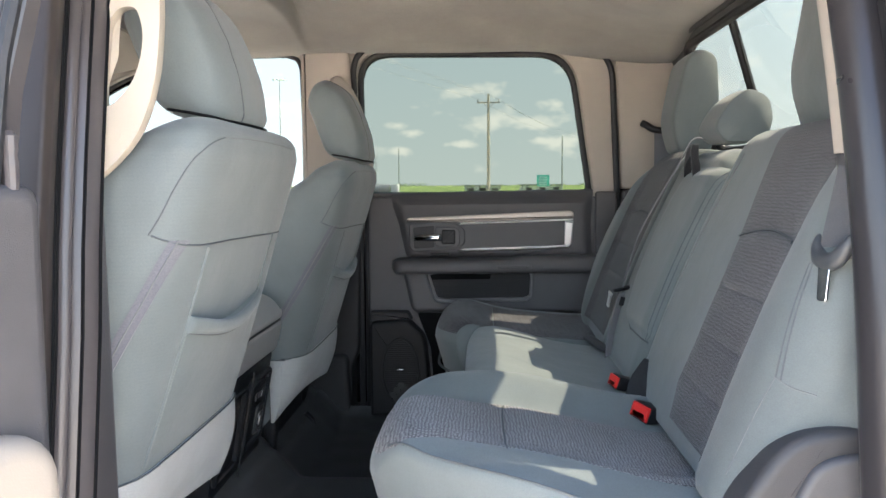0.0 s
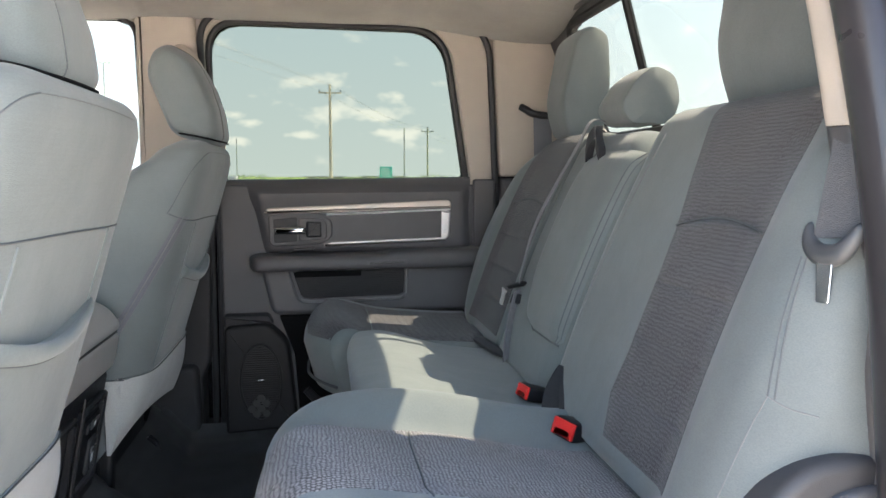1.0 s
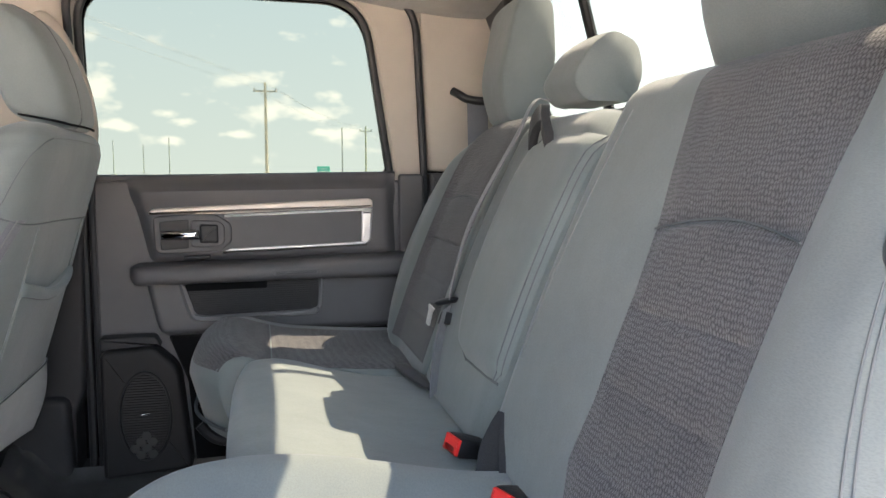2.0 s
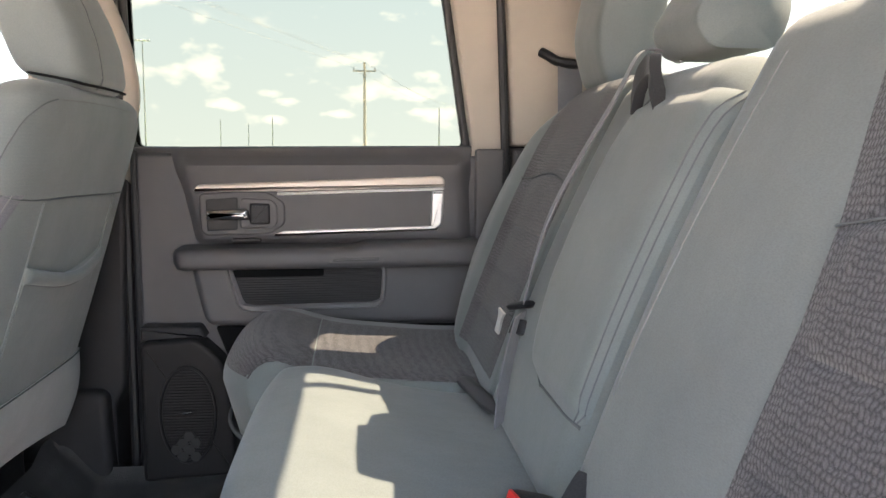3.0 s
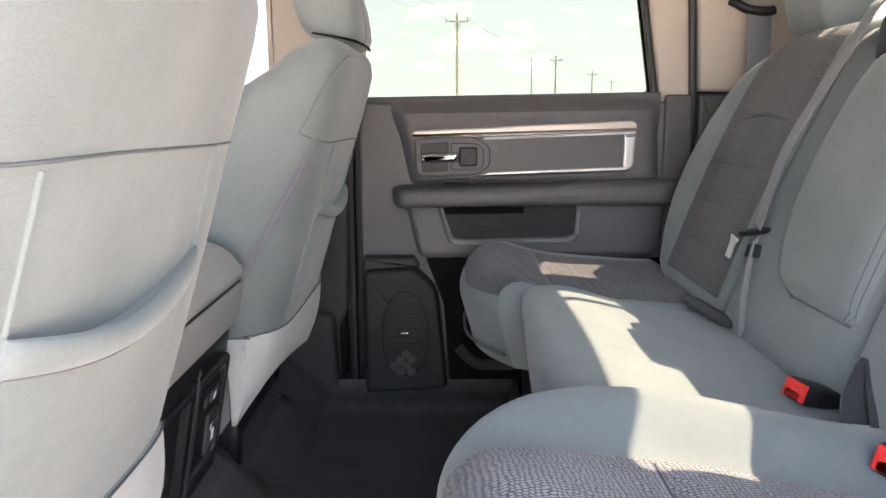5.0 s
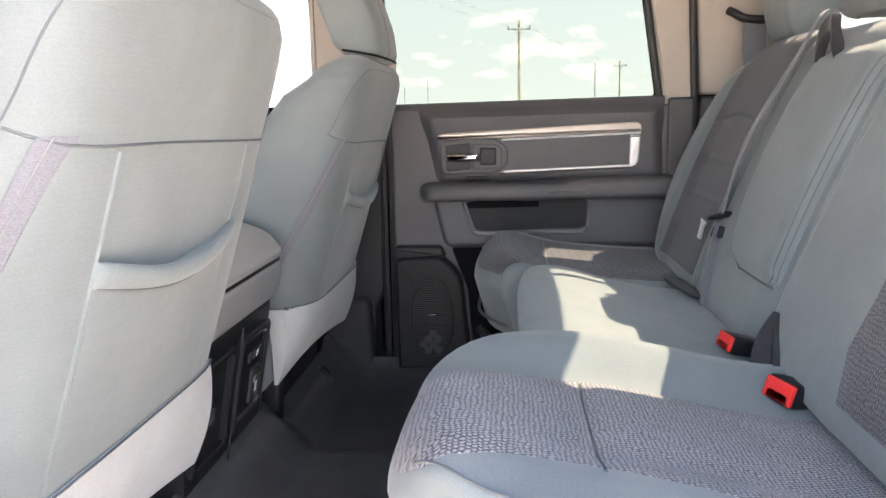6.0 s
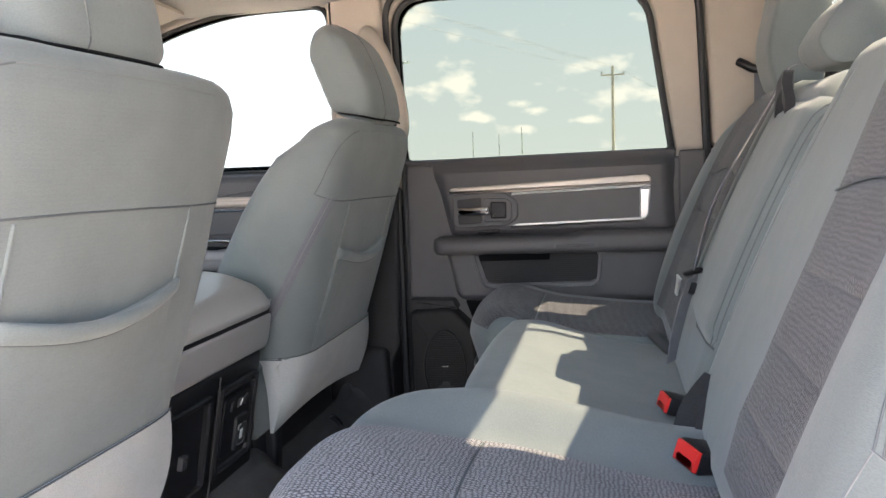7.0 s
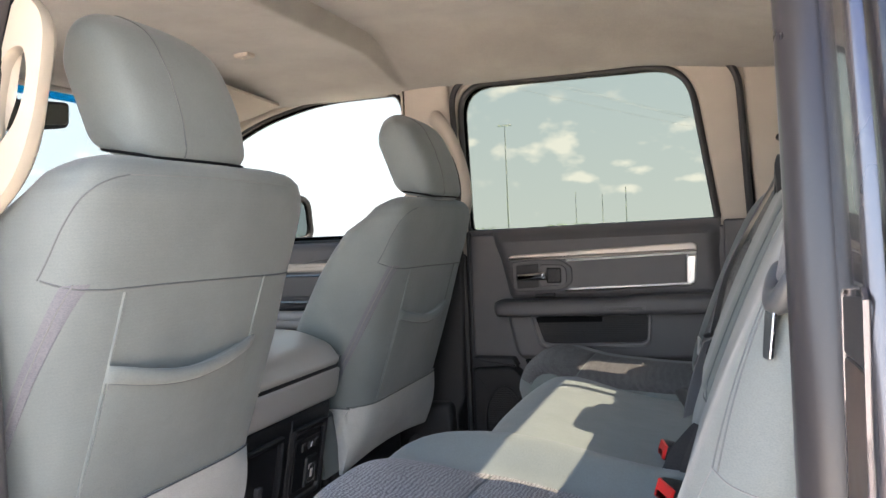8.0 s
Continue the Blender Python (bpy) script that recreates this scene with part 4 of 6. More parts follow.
def pad_loop(profile, half, y0, t, power, crown, pinch=0.0, grow=1.0):
    c = sum(profile, Vector((0, 0))) / len(profile)
    f = max(0.02, (1 - abs(t) ** power) ** (1 / power))
    g = (1 - (1 - f) * 0.9) * grow
    h = (1 - (1 - f) * 0.55) * grow
    return [Vector((c.x + (p.x - c.x) * g * (1 - pinch * abs(t)), y0 + half * t, c.y + (p.y - c.y) * h + crown * (1 - t * t) * (1 if p.y > c.y else 0.2))) for p in profile]


def pad(profile, half, y0, n=18, power=3.2, crown=0.0, pinch=0.0):
    """A cushion with a side profile in x and z, swept across y and rounded off at both ends."""
    loops = []
    for k in range(n + 1):
        t = -1 + 2 * k / n
        loops.append(pad_loop(profile, half, y0, math.copysign(abs(t) ** 0.6, t), power, crown, pinch))
    return loft(loops)


def front_seat(label):
    seat = thing("front_seat", (-0.55, DRIVER, 0.06), label, "car seat", "front seats")
    zs = [0.325 + 0.0 * k for k in range(1)] + [lerp(0.33, 0.70, k / 24) for k in range(25)] + [lerp(0.705, 0.763, k / 12) for k in range(13)]
    body = part("backrest", loft([seat_loop(z) for z in zs]), M_CLOTH_RIB, seat, "", 60)
    # seams of the back: arc across, two piped pocket seams, shoulder and top seams
    ARC = [(-0.208, 0.6385), (-0.196, 0.630), (-0.178, 0.6245), (-0.15, 0.6222), (-0.05, 0.6215), (0.05, 0.6195), (0.14, 0.6172), (0.23, 0.6165)]
    arc = [back_face(y, table(ARC, y)[0], 0.0004) for y in [lerp(-0.205, 0.238, k / 60) for k in range(61)]]
    part("cross_seam", tube(arc, 0.0011, 6), M_THREAD, body, "dark stitched seam")
    lip = lambda f: 0.540 - 0.001 * f - 0.0205 * math.sin(math.pi * f)
    for y0, y1 in ((-0.125, -0.138), (0.142, 0.118)):
        part("pocket_seam", tube([back_face(lerp(y0, y1, k / 24), lerp(0.618, 0.365, k / 24), 0.0) for k in range(25)], 0.0021, 8), M_CLOTH, body, "piped pocket seam", 70)
    part("shoulder_seam", tube([back_face(y, z, 0.0) for y, z in [(p.x, p.y) for p in spline2([(-0.206, 0.637), (-0.199, 0.689), (-0.188, 0.719), (-0.167, 0.733), (-0.140, 0.740)], 6)]], 0.0009, 6), M_THREAD, body)
    part("top_seam", tube([back_face(lerp(-0.140, 0.16, k / 30), 0.740 + 0.003 * math.sin(math.pi * k / 30), -0.0002) for k in range(31)], 0.0007, 6), M_THREAD_SOFT, body)
    # map pocket: a second layer with a wide padded hem that stands open
    def pocket(u, v, off):
        z = lerp(0.366, lip(u) - 0.004, v)
        y = lerp(lerp(-0.137, -0.126, v), lerp(0.119, 0.134, v), u)
        bulge = 0.003 + 0.012 * math.sin(math.pi * u) ** 0.7 * v ** 2.2
        return back_face(y, z, off * bulge - 0.001)
    pkt = part("map_pocket", shell(lambda u, v: pocket(u, v, 1.0), lambda u, v: pocket(u, v, 0.0), 28, 16), M_CLOTH, body, "cloth map pocket", 60)
    def hem_loop(k):
        f = k / 36
        y, z = lerp(-0.131, 0.139, f), lip(f) - 0.0095
        out = 0.003 + 0.013 * math.sin(math.pi * f) ** 0.7
        hh, dd = 0.0105 - 0.003 * f, 0.0035 + 0.0045 * math.sin(math.pi * f) ** 0.5
        return [back_face(y, z + hh * math.sin(w), out + dd * math.cos(w) - 0.0005) for w in [2 * math.pi * j / 14 for j in range(14)]]
    part("pocket_hem", loft([hem_loop(k) for k in range(37)]), M_CLOTH, body, "padded pocket hem", 70)
    part("hem_stitch", tube([back_face(lerp(-0.129, 0.135, k / 36), lip(k / 36) - 0.0195 + 0.003 * k / 36, 0.0035 + 0.0135 * math.sin(math.pi * k / 36) ** 0.7) for k in range(37)], 0.0012, 6), M_THREAD, body, "dark stitch under the hem")
    # zip tape down the side
    tape = lambda f, v, off: side_face(lerp(0.955, 0.66, v) - f * 0.075, lerp(0.630, 0.385, v), off)
    part("zip_tape", shell(lambda u, v: tape(u, v, 0.002), lambda u, v: tape(u, v, -0.002), 4, 20), M_ZIP, body, "ribbed lavender-grey zip tape")
    for f in (0.5,):
        part("zip_stitch", tube([tape(f, k / 20, 0.0022) for k in range(21)], 0.0009, 6), M_THREAD_SOFT, body)
    # skirt below the backrest
    def skirt(u, v, off):
        if u < 0.2:
            k = u / 0.2
            top = Vector((lerp(-0.488, -0.404, k), DRIVER - 0.187, 0.352))
            low = Vector((lerp(-0.480, -0.451, k), DRIVER - 0.178, lerp(0.345, 0.215, k ** 7)))
        else:
            k = (u - 0.2) / 0.8
            top = back_face(lerp(-0.180, 0.20, k), table([(-0.18, 0.352), (-0.10, 0.361), (0.2, 0.362)], lerp(-0.180, 0.20, k))[0], 0.003)
            low = Vector((lerp(-0.449, -0.411, k), DRIVER + lerp(-0.172, 0.197, k), 0.215 + 0.017 * k + 0.014 * math.sin(math.pi * k)))
        p = top.lerp(low, v)
        bow = 0.010 * math.sin(math.pi * v)
        return p + (Vector((bow - off, 0, 0)) if u >= 0.2 else Vector((0, -bow * 0.5 + off, 0)))
    part("skirt", shell(lambda u, v: skirt(u, v, 0), lambda u, v: skirt(u, v, 0.006), 30, 12), M_SKIRT, seat, "pale grey cloth flap")
    part("skirt_seam", tube([skirt(k / 30, 0.0, -0.001) for k in range(31)], 0.0012, 6), M_THREAD, seat)
    # head restraint
    prof = [(-0.352, 0.764), (-0.3986, 0.8764), (-0.3826, 0.9164), (-0.358, 0.9284), (-0.308, 0.9034), (-0.268, 0.820), (-0.262, 0.760), (-0.276, 0.746)]
    prof = rounded([(a - 0.023, b + 0.0083) for a, b in prof], [0.02, 0.04, 0.03, 0.03, 0.05, 0.04, 0.02, 0.015], 5)
    mid = DRIVER + 0.007
    head = part("headrest", pad(prof, 0.1084, mid, 26, 4.0, 0.010), M_CLOTH, seat, "rounded cloth headrest", 70)
    for s in (-1, 1):
        part("post", tube([(-0.325, mid + s * 0.06, 0.70), (-0.32, mid + s * 0.06, 0.80)], 0.006, 10), M_STEEL, head, "steel headrest post")
        part("collar", tube([(-0.326, mid + s * 0.06, 0.757), (-0.324, mid + s * 0.06, 0.772)], [0.016, 0.013], 12), M_BLACK, head, "black post collar")
    # thin black rod painting the line of shade below the headrest
    strip = spline([(-0.360, mid - 0.094, 0.777), (-0.325, mid - 0.099, 0.771), (-0.300, mid - 0.096, 0.7655), (-0.293, mid - 0.084, 0.7635), (-0.2915, mid - 0.02, 0.7645), (-0.2915, mid + 0.05, 0.7645), (-0.293, mid + 0.084, 0.7635)], 5)
    part("base_strip", tube(strip, [0.001] + [0.0024] * (len(strip) - 2) + [0.001], 8, flat=0.8), M_SHADE, head, "dark strip for the shade under the headrest")
    part("headrest_seam", tube(pad_loop(prof, 0.1084, mid, -0.36, 4.0, 0.010, 0.0, 1.004)[14:44], 0.0009, 6), M_THREAD, head, "dark stitched seam")
    # cushion, base and side cover
    part("cushion", shell(lambda u, v: Vector((lerp(-1.02, -0.46, u), DRIVER + lerp(-0.23, 0.23, v), 0.33 + 0.05 * math.sin(math.pi * min(1, v * 1.0)) * math.sin(math.pi * (0.15 + 0.7 * u)))), lambda u, v: Vector((lerp(-1.0, -0.46, u), DRIVER + lerp(-0.22, 0.22, v), 0.22)), 16, 16), M_CLOTH, seat, "", 60)
    part("base", box(-0.95, -0.47, DRIVER - 0.19, DRIVER + 0.19, 0.085, 0.23, 0.012), M_BLACK, seat, "black seat base")
    for s in (-1, 1):
        part("rail", box(-1.0, -0.43, DRIVER + s * 0.16 - 0.018, DRIVER + s * 0.16 + 0.018, 0.03, 0.10, 0.005), M_STEEL if s > 0 else M_BLACK, seat, "seat rail")
    part("side_cover", slab(rounded([(-0.98, 0.16), (-0.96, 0.30), (-0.53, 0.385), (-0.495, 0.365), (-0.462, 0.29), (-0.448, 0.22), (-0.455, 0.11), (-0.6, 0.11)], 0.03, 5), lambda a, b, d: Vector((a, DRIVER - 0.148 - d, b)), -0.012, 0.012, 0.008, 4), M_BLACK, seat, "black plastic side cover")
    part("lever", tube(spline([(-0.45, DRIVER + 0.12, 0.15), (-0.435, DRIVER + 0.13, 0.13), (-0.43, DRIVER + 0.135, 0.10)], 4), 0.006, 8), M_STEEL, seat, "bare steel lever")
    return seat


driver = front_seat("grey cloth front seat with map pocket on its back")
passenger = copy_thing(driver, pose(-0.53, DRIVER + 0.757, 0.036))
for o in passenger.children:
    if o.name.startswith("headrest"):
        o.location += Vector((0.022, 0.0235, 0.001))


# ---- rear bench ----
def lean(y, s, h):
    """A point of the rear backrest: s up its slope, h forward of it."""
    return Vector((0.25 + 0.395 * s - 0.919 * h, y, 0.38 + 0.919 * s + 0.395 * h))


def edge_drop(d, r):
    """How far a padded edge has rounded off at the distance d from it."""
    if d >= r:
        return 0.0
    q = 1 - max(0.0, d) / r
    return r * (1 - math.sqrt(max(0.0, 1 - q * q)))


class Backrest:
    def __init__(self, inner, outer, top, wov):
        self.inner, self.outer, self.top, self.wov = inner, outer, top, wov
        self.outline = None

    def sides(self, s):
        if self.outline:
            return self.inner, table(self.outline, s)[0]
        k = ease((s - 0.29) / 0.19)
        return self.inner, lerp(self.outer, lerp(self.inner, self.outer, 0.72), k ** 1.6)

    def h(self, y, s):
        a, b = self.sides(s)
        out = 1 if b > a else -1
        d_in, d_out = (y - a) * out, (b - y) * out
        mid = (self.wov[0] + self.wov[1]) / 2
        bol = 0.020 * ease(((y - mid) * out - 0.07) / 0.07) * (1 - ease((s - 0.30) / 0.14))
        return bol + 0.010 * math.sin(math.pi * min(1, max(0, s / self.top))) - edge_drop(d_in, 0.012) - edge_drop(d_out, 0.06) - edge_drop(self.top - s, 0.05) - edge_drop(s + 0.03, 0.03)

    def at(self, y, s, off=0.0):
        return lean(y, s, self.h(y, s) + off)

    def body(self):
        def fr(u, v):
            v = v + 0.06 * math.sin(2 * math.pi * v) * 0.5
            s = lerp(-0.03, self.top, v)
            a, b = self.sides(s)
            u = 0.5 - 0.5 * math.cos(math.pi * u) if u > 0.5 else u
            return self.at(lerp(a, b, u), s)
        def bk(u, v):
            p = fr(u, v)
            s = lerp(-0.03, self.top, v)
            return lean(p.y + (0.055 if self.outer > 0 else -0.055) * ease(u) * (1 - v) * (1 if abs(self.outer) > 0.4 else 0), s, -0.12)
        return shell(fr, bk, 60, 48)

    def panel(self, y0, y1, s0, s1, nu=28, nv=20, puff=0.004):
        """A sewn panel lying on the backrest, between y0 and y1; s0 and s1 may bow with y."""
        def p(u, v, k):
            s = lerp(s0(u), s1(u), v)
            y = lerp(y0(s), y1(s), u)
            e = min(1, min(u, 1 - u) * 9) * min(1, min(v, 1 - v) * 8)
            return self.at(y, s, -0.003 + (0.0035 + puff * ease(e)) * k)
        return shell(lambda u, v: p(u, v, 1), lambda u, v: p(u, v, 0), nu, nv)

    def seam(self, pts, off=0.001, r=0.0014):
        line = spline2(pts, 6)
        return tube([self.at(p.x, p.y, off) for p in line], r, 6)


WAIST = [(0.0, -0.314), (0.022, -0.306), (0.05, -0.294), (0.103, -0.302), (0.2, -0.302), (0.26, -0.294), (0.326, -0.273), (0.418, -0.244), (0.45, -0.235)]
FLANK = [(0.0, -0.492), (0.12, -0.484), (0.335, -0.485), (0.39, -0.475), (0.432, -0.457)]


def dress_back(b, parent, far):
    body = part("backrest", b.body(), M_CLOTH, parent, "", 60)
    w0, w1 = b.wov
    edge = lambda s: w0 if far else table(WAIST, s)[0]
    flank = lambda s: w1 if far else table(FLANK, s)[0]
    bow = lambda u: 0.014 * math.sin(math.pi * u)
    lines = [0.004, 0.062, 0.124, 0.188, 0.256, 0.434 if not far else 0.422]
    for i, (s0, s1) in enumerate(zip(lines, lines[1:])):
        f0 = (lambda u, s=s0: s + (bow(u) if abs(s - 0.256) < 0.01 else 0))
        f1 = (lambda u, s=s1: s + (bow(u) if abs(s - 0.256) < 0.01 else 0))
        part("woven_panel", b.panel(edge, flank, f0, f1, 24, 16, 0.0022 if i < 3 else 0.0035), M_WOVEN_SHADED, body, "dark grey coarse woven panel", 70)
    part("arched_seam", b.seam([(lerp(edge(0.256), flank(0.256), k / 10), 0.256 + bow(k / 10)) for k in range(11)], 0.0022, 0.0009), M_THREAD, body)
    return body


def headrest(name, y0, y1, z0, z1, x0, parent, tall=True):
    yc, hw = (y0 + y1) / 2, (y1 - y0) / 2
    dz = z1 - z0
    prof = rounded([(x0 + 0.008, z0), (x0 - 0.012, z0 + dz * 0.3), (x0 + 0.016, z1 - 0.02), (x0 + 0.045, z1), (x0 + 0.080, z1 - 0.015), (x0 + 0.090, z0 + dz * 0.4), (x0 + 0.075, z0)], [0.015, 0.05, 0.022, 0.02, 0.02, 0.04, 0.015] if tall else [0.012, 0.018, 0.015, 0.014, 0.014, 0.018, 0.012], 5)
    bm = pad(prof, hw, yc, 30, 9.0 if tall else 18.0, 0.003)
    if tall:
        for v in bm.verts:
            v.co.y = yc + (v.co.y - yc) * lerp(0.80, 1.0, ease((v.co.z - z0) / (dz * 0.8)))
    return part(name, bm, M_CLOTH, parent, "cloth headrest", 70)


class Cushion:
    def __init__(self, y0, y1, x0, x1, corner0, corner1, crown):
        self.y0, self.y1, self.x0, self.x1, self.c0, self.c1, self.crown = y0, y1, x0, x1, corner0, corner1, crown
        self.r0, self.r1, self.sides, self.mid, self.e0, self.piped = 0.16, 0.16, 0.0, 0.0, 0.014, False
        self.back, self.rise, self.drop = 0.340, 0.036, 0.75 if corner1 > 0.08 else 0.0

    def front(self, y):
        a, b = (y - self.y0) / self.r0, (self.y1 - y) / self.r1
        return self.x0 + self.c0 * max(0.0, 1 - a) ** 2.2 + self.c1 * max(0.0, 1 - b) ** 2.2

    def z(self, x, y):
        base = self.back + self.rise * ease((0.26 - x) / 0.24) + self.crown * math.exp(-((x - self.x0 - 0.055) / 0.07) ** 2)
        base -= self.crown * self.drop * ease((0.20 - (self.y1 - y)) / 0.17) * math.exp(-((x - self.x0 - 0.055) / 0.07) ** 2)
        roll = 0.05 if self.crown > 0.025 else 0.02
        if self.piped:
            base -= self.crown * 0.95 * ease((-0.42 - y) / 0.10) * math.exp(-((x - self.x0 - 0.055) / 0.07) ** 2)
            roll = lerp(0.012, roll, ease((y + 0.505) / 0.06))
        base += 0.006 * math.sin(math.pi * (y - self.y0) / (self.y1 - self.y0))
        base += self.sides * (ease((y - self.mid - 0.10) / 0.075) if y > self.mid else 0.60 * ease((self.mid - y - 0.06) / 0.08))
        return base - edge_drop(x - self.front(y), roll) - edge_drop(y - self.y0, self.e0) - edge_drop(self.y1 - y, 0.012)

    def body(self, low=0.265):
        def fr(u, v):
            u = u ** 1.6
            y = lerp(self.y0, self.y1, v + 0.05 * math.sin(2 * math.pi * v) * -1)
            x = lerp(self.front(y), self.x1, u)
            return Vector((x, y, self.z(x, y)))
        def bk(u, v):
            p = fr(u, v)
            inset = 0.022 * (1 - u)
            return Vector((p.x + inset, lerp(p.y, (self.y0 + self.y1) / 2, 0.02), low - 0.02 * u))
        return shell(fr, bk, 56, 56)

    def panel(self, y0, y1, xa, xb, nu=36, nv=24):
        def p(u, v, k):
            y = lerp(y0(lerp(xa, xb, u)), y1, v)
            x = lerp(max(xa, self.front(y) + 0.005) if xa < -0.05 else xa, xb, u)
            e = min(1, min(u, 1 - u) * 14) * min(1, min(v, 1 - v) * 9)
            return Vector((x, y, self.z(x, y) - 0.003 + (0.0035 + 0.003 * ease(e)) * k))
        return shell(lambda u, v: p(u, v, 1), lambda u, v: p(u, v, 0), nu, nv)

    def seam(self, pts, r=0.0016, off=0.001):
        return tube([Vector((p.x, p.y, self.z(p.x, p.y) + off)) for p in spline2(pts, 6)], r, 6)


def welt(c, parent, z, r=0.003, mat=None, y0=None, y1=None):
    """A piped edge round the foot of a cushion."""
    pts = []
    for k in range(41):
        y = lerp(c.y0 if y0 is None else y0, c.y1 if y1 is None else y1, k / 40)
        pts.append(Vector((c.front(y) + 0.008, y, z)))
    part("welt", tube(pts, r, 6), mat or M_THREAD, parent)


# seat beside the open door
ns = thing("rear_bench", (0.1, -0.34, 0.26), "grey cloth rear seat with dark woven centre panels", "car seat", "rear seats")
nb = Backrest(-0.105, -0.605, 0.438, (-0.289, -0.472))
body = dress_back(nb, ns, False)
part("inner_seam", nb.seam([(-0.140, 0.38), (-0.128, 0.2), (-0.122, 0.10)], 0.0004, 0.0008), M_THREAD_SOFT, body)
for off in (0.0, 0.0045):
    part("bolster_seam", nb.seam([(-0.562 - off, 0.240), (-0.568 - off, 0.19), (-0.579 - off, 0.127)], 0.0, 0.0008), M_THREAD, body, "stitched bolster seam")
part("bolster_seam", nb.seam([(-0.579, 0.127), (-0.575, 0.09), (-0.570, 0.02)], 0.0, 0.0007), M_THREAD_SOFT, body)
part("bolster_seam", nb.seam([(-0.578, 0.127), (-0.592, 0.125), (-0.602, 0.128)], 0.0, 0.0007), M_THREAD_SOFT, body)
headrest("headrest", -0.425, -0.168, 0.752, 0.985, 0.444, ns)
nc = Cushion(-0.60, -0.163, -0.129, 0.262, 0.25, 0.117, 0.0315)
nc.piped = True
nc.drop = 0.90
nc.r0, nc.r1, nc.sides, nc.mid, nc.e0 = 0.20, 0.08, 0.033, -0.36, 0.016
woven_side = lambda x: table([(-0.12, -0.482), (-0.10, -0.482), (-0.05, -0.473), (0.0, -0.467), (0.035, -0.472), (0.07, -0.481), (0.13, -0.492), (0.20, -0.501), (0.26, -0.505)], x)[0]
cb = part("cushion", nc.body(), M_CLOTH, ns, "", 60)
part("woven_panel", nc.panel(woven_side, -0.255, -0.13, 0.0335), M_WOVEN_LIT, cb, "dark grey coarse woven panel", 70)
part("woven_panel", nc.panel(woven_side, -0.255, 0.0345, 0.258), M_WOVEN_LIT, cb, "dark grey coarse woven panel", 70)
part("cross_seam", nc.seam([(0.036, -0.262), (0.033, -0.33), (0.034, -0.42), (0.034, -0.485)], 0.0010, 0.0008), M_THREAD, cb)
part("side_seam", nc.seam([(nc.front(y) + 0.007, y) for y in (-0.468, -0.49, -0.51, -0.53, -0.55, -0.57, -0.59)], 0.0013), M_THREAD, cb, "piped seam along the cushion edge")
welt(nc, cb, 0.285)
part("riser", box(0.0, 0.26, -0.58, -0.17, 0.05, 0.262, 0.01), M_BLACK, ns, "black seat riser")

# middle seat
ms = thing("middle_bench", (0.1, 0.1, 0.26), "narrow grey cloth middle seat with fold-down armrest back", "car seat", "rear seats")
mb = Backrest(0.205, -0.102, 0.415, (-0.06, 0.09))
mbody = part("backrest", mb.body(), M_CLOTH, ms, "", 60)


def rest_panel(u, v, k):
    s = lerp(0.056, 0.362, v)
    a = -0.080
    b = table([(0.056, 0.045), (0.060, 0.072), (0.075, 0.095), (0.10, 0.113), (0.15, 0.134), (0.22, 0.140), (0.30, 0.138), (0.34, 0.122), (0.362, 0.098)], s)[0]
    a += 0.012 * (1 - math.sqrt(1 - max(0, 1 - v / 0.04) ** 2))
    e = min(1, min(u, 1 - u) * 12) * min(1, min(v, 1 - v) * 16)
    return mb.at(lerp(a, b, u), s, -0.004 + (0.004 + 0.009 * ease(e)) * k)


part("fold_armrest", shell(lambda u, v: rest_panel(u, v, 1), lambda u, v: rest_panel(u, v, 0), 30, 36), M_CLOTH, mbody, "padded fold-down armrest", 60)
part("armrest_seam", tube([rest_panel(0.995, k / 20, 1) for k in range(20, -1, -1)] + [rest_panel(1 - k / 12, 0.004, 1) for k in range(1, 13)], 0.0018, 6), M_THREAD, mbody, "dark seam round the armrest")
for u in (0.03, 0.06):
    part("armrest_stitch", tube([rest_panel(u, k / 24, 1) + lean(0, 0, 0.0004) - lean(0, 0, 0) for k in range(25)], 0.0008, 6), M_THREAD, mbody, "dark double stitch")
loop_line = spline([lean(0.112, 0.352, 0.012), lean(0.104, 0.374, 0.020), lean(0.088, 0.388, 0.022), lean(0.070, 0.386, 0.024), lean(0.058, 0.370, 0.022), lean(0.050, 0.352, 0.012)], 6)
part("pull_strap", loft([[p + Vector((0.006 * b, 0, 0.010 * a)) for a, b in ((-1, -1), (1, -1), (1, 1), (-1, 1))] for p in loop_line]), M_BELT_DARK, mbody, "dark grey pull loop")
head = headrest("headrest", 0.044, 0.162, 0.758, 0.850, 0.417, ms, False)
mc = Cushion(-0.159, 0.288, -0.022, 0.262, 0.010, 0.010, 0.014)
mc.back, mc.rise = 0.352, 0.028
mcb = part("cushion", mc.body(0.20), M_CLOTH, ms, "", 60)
part("riser", box(0.03, 0.26, -0.15, 0.28, 0.05, 0.20, 0.01), M_BLACK, ms, "black seat riser")

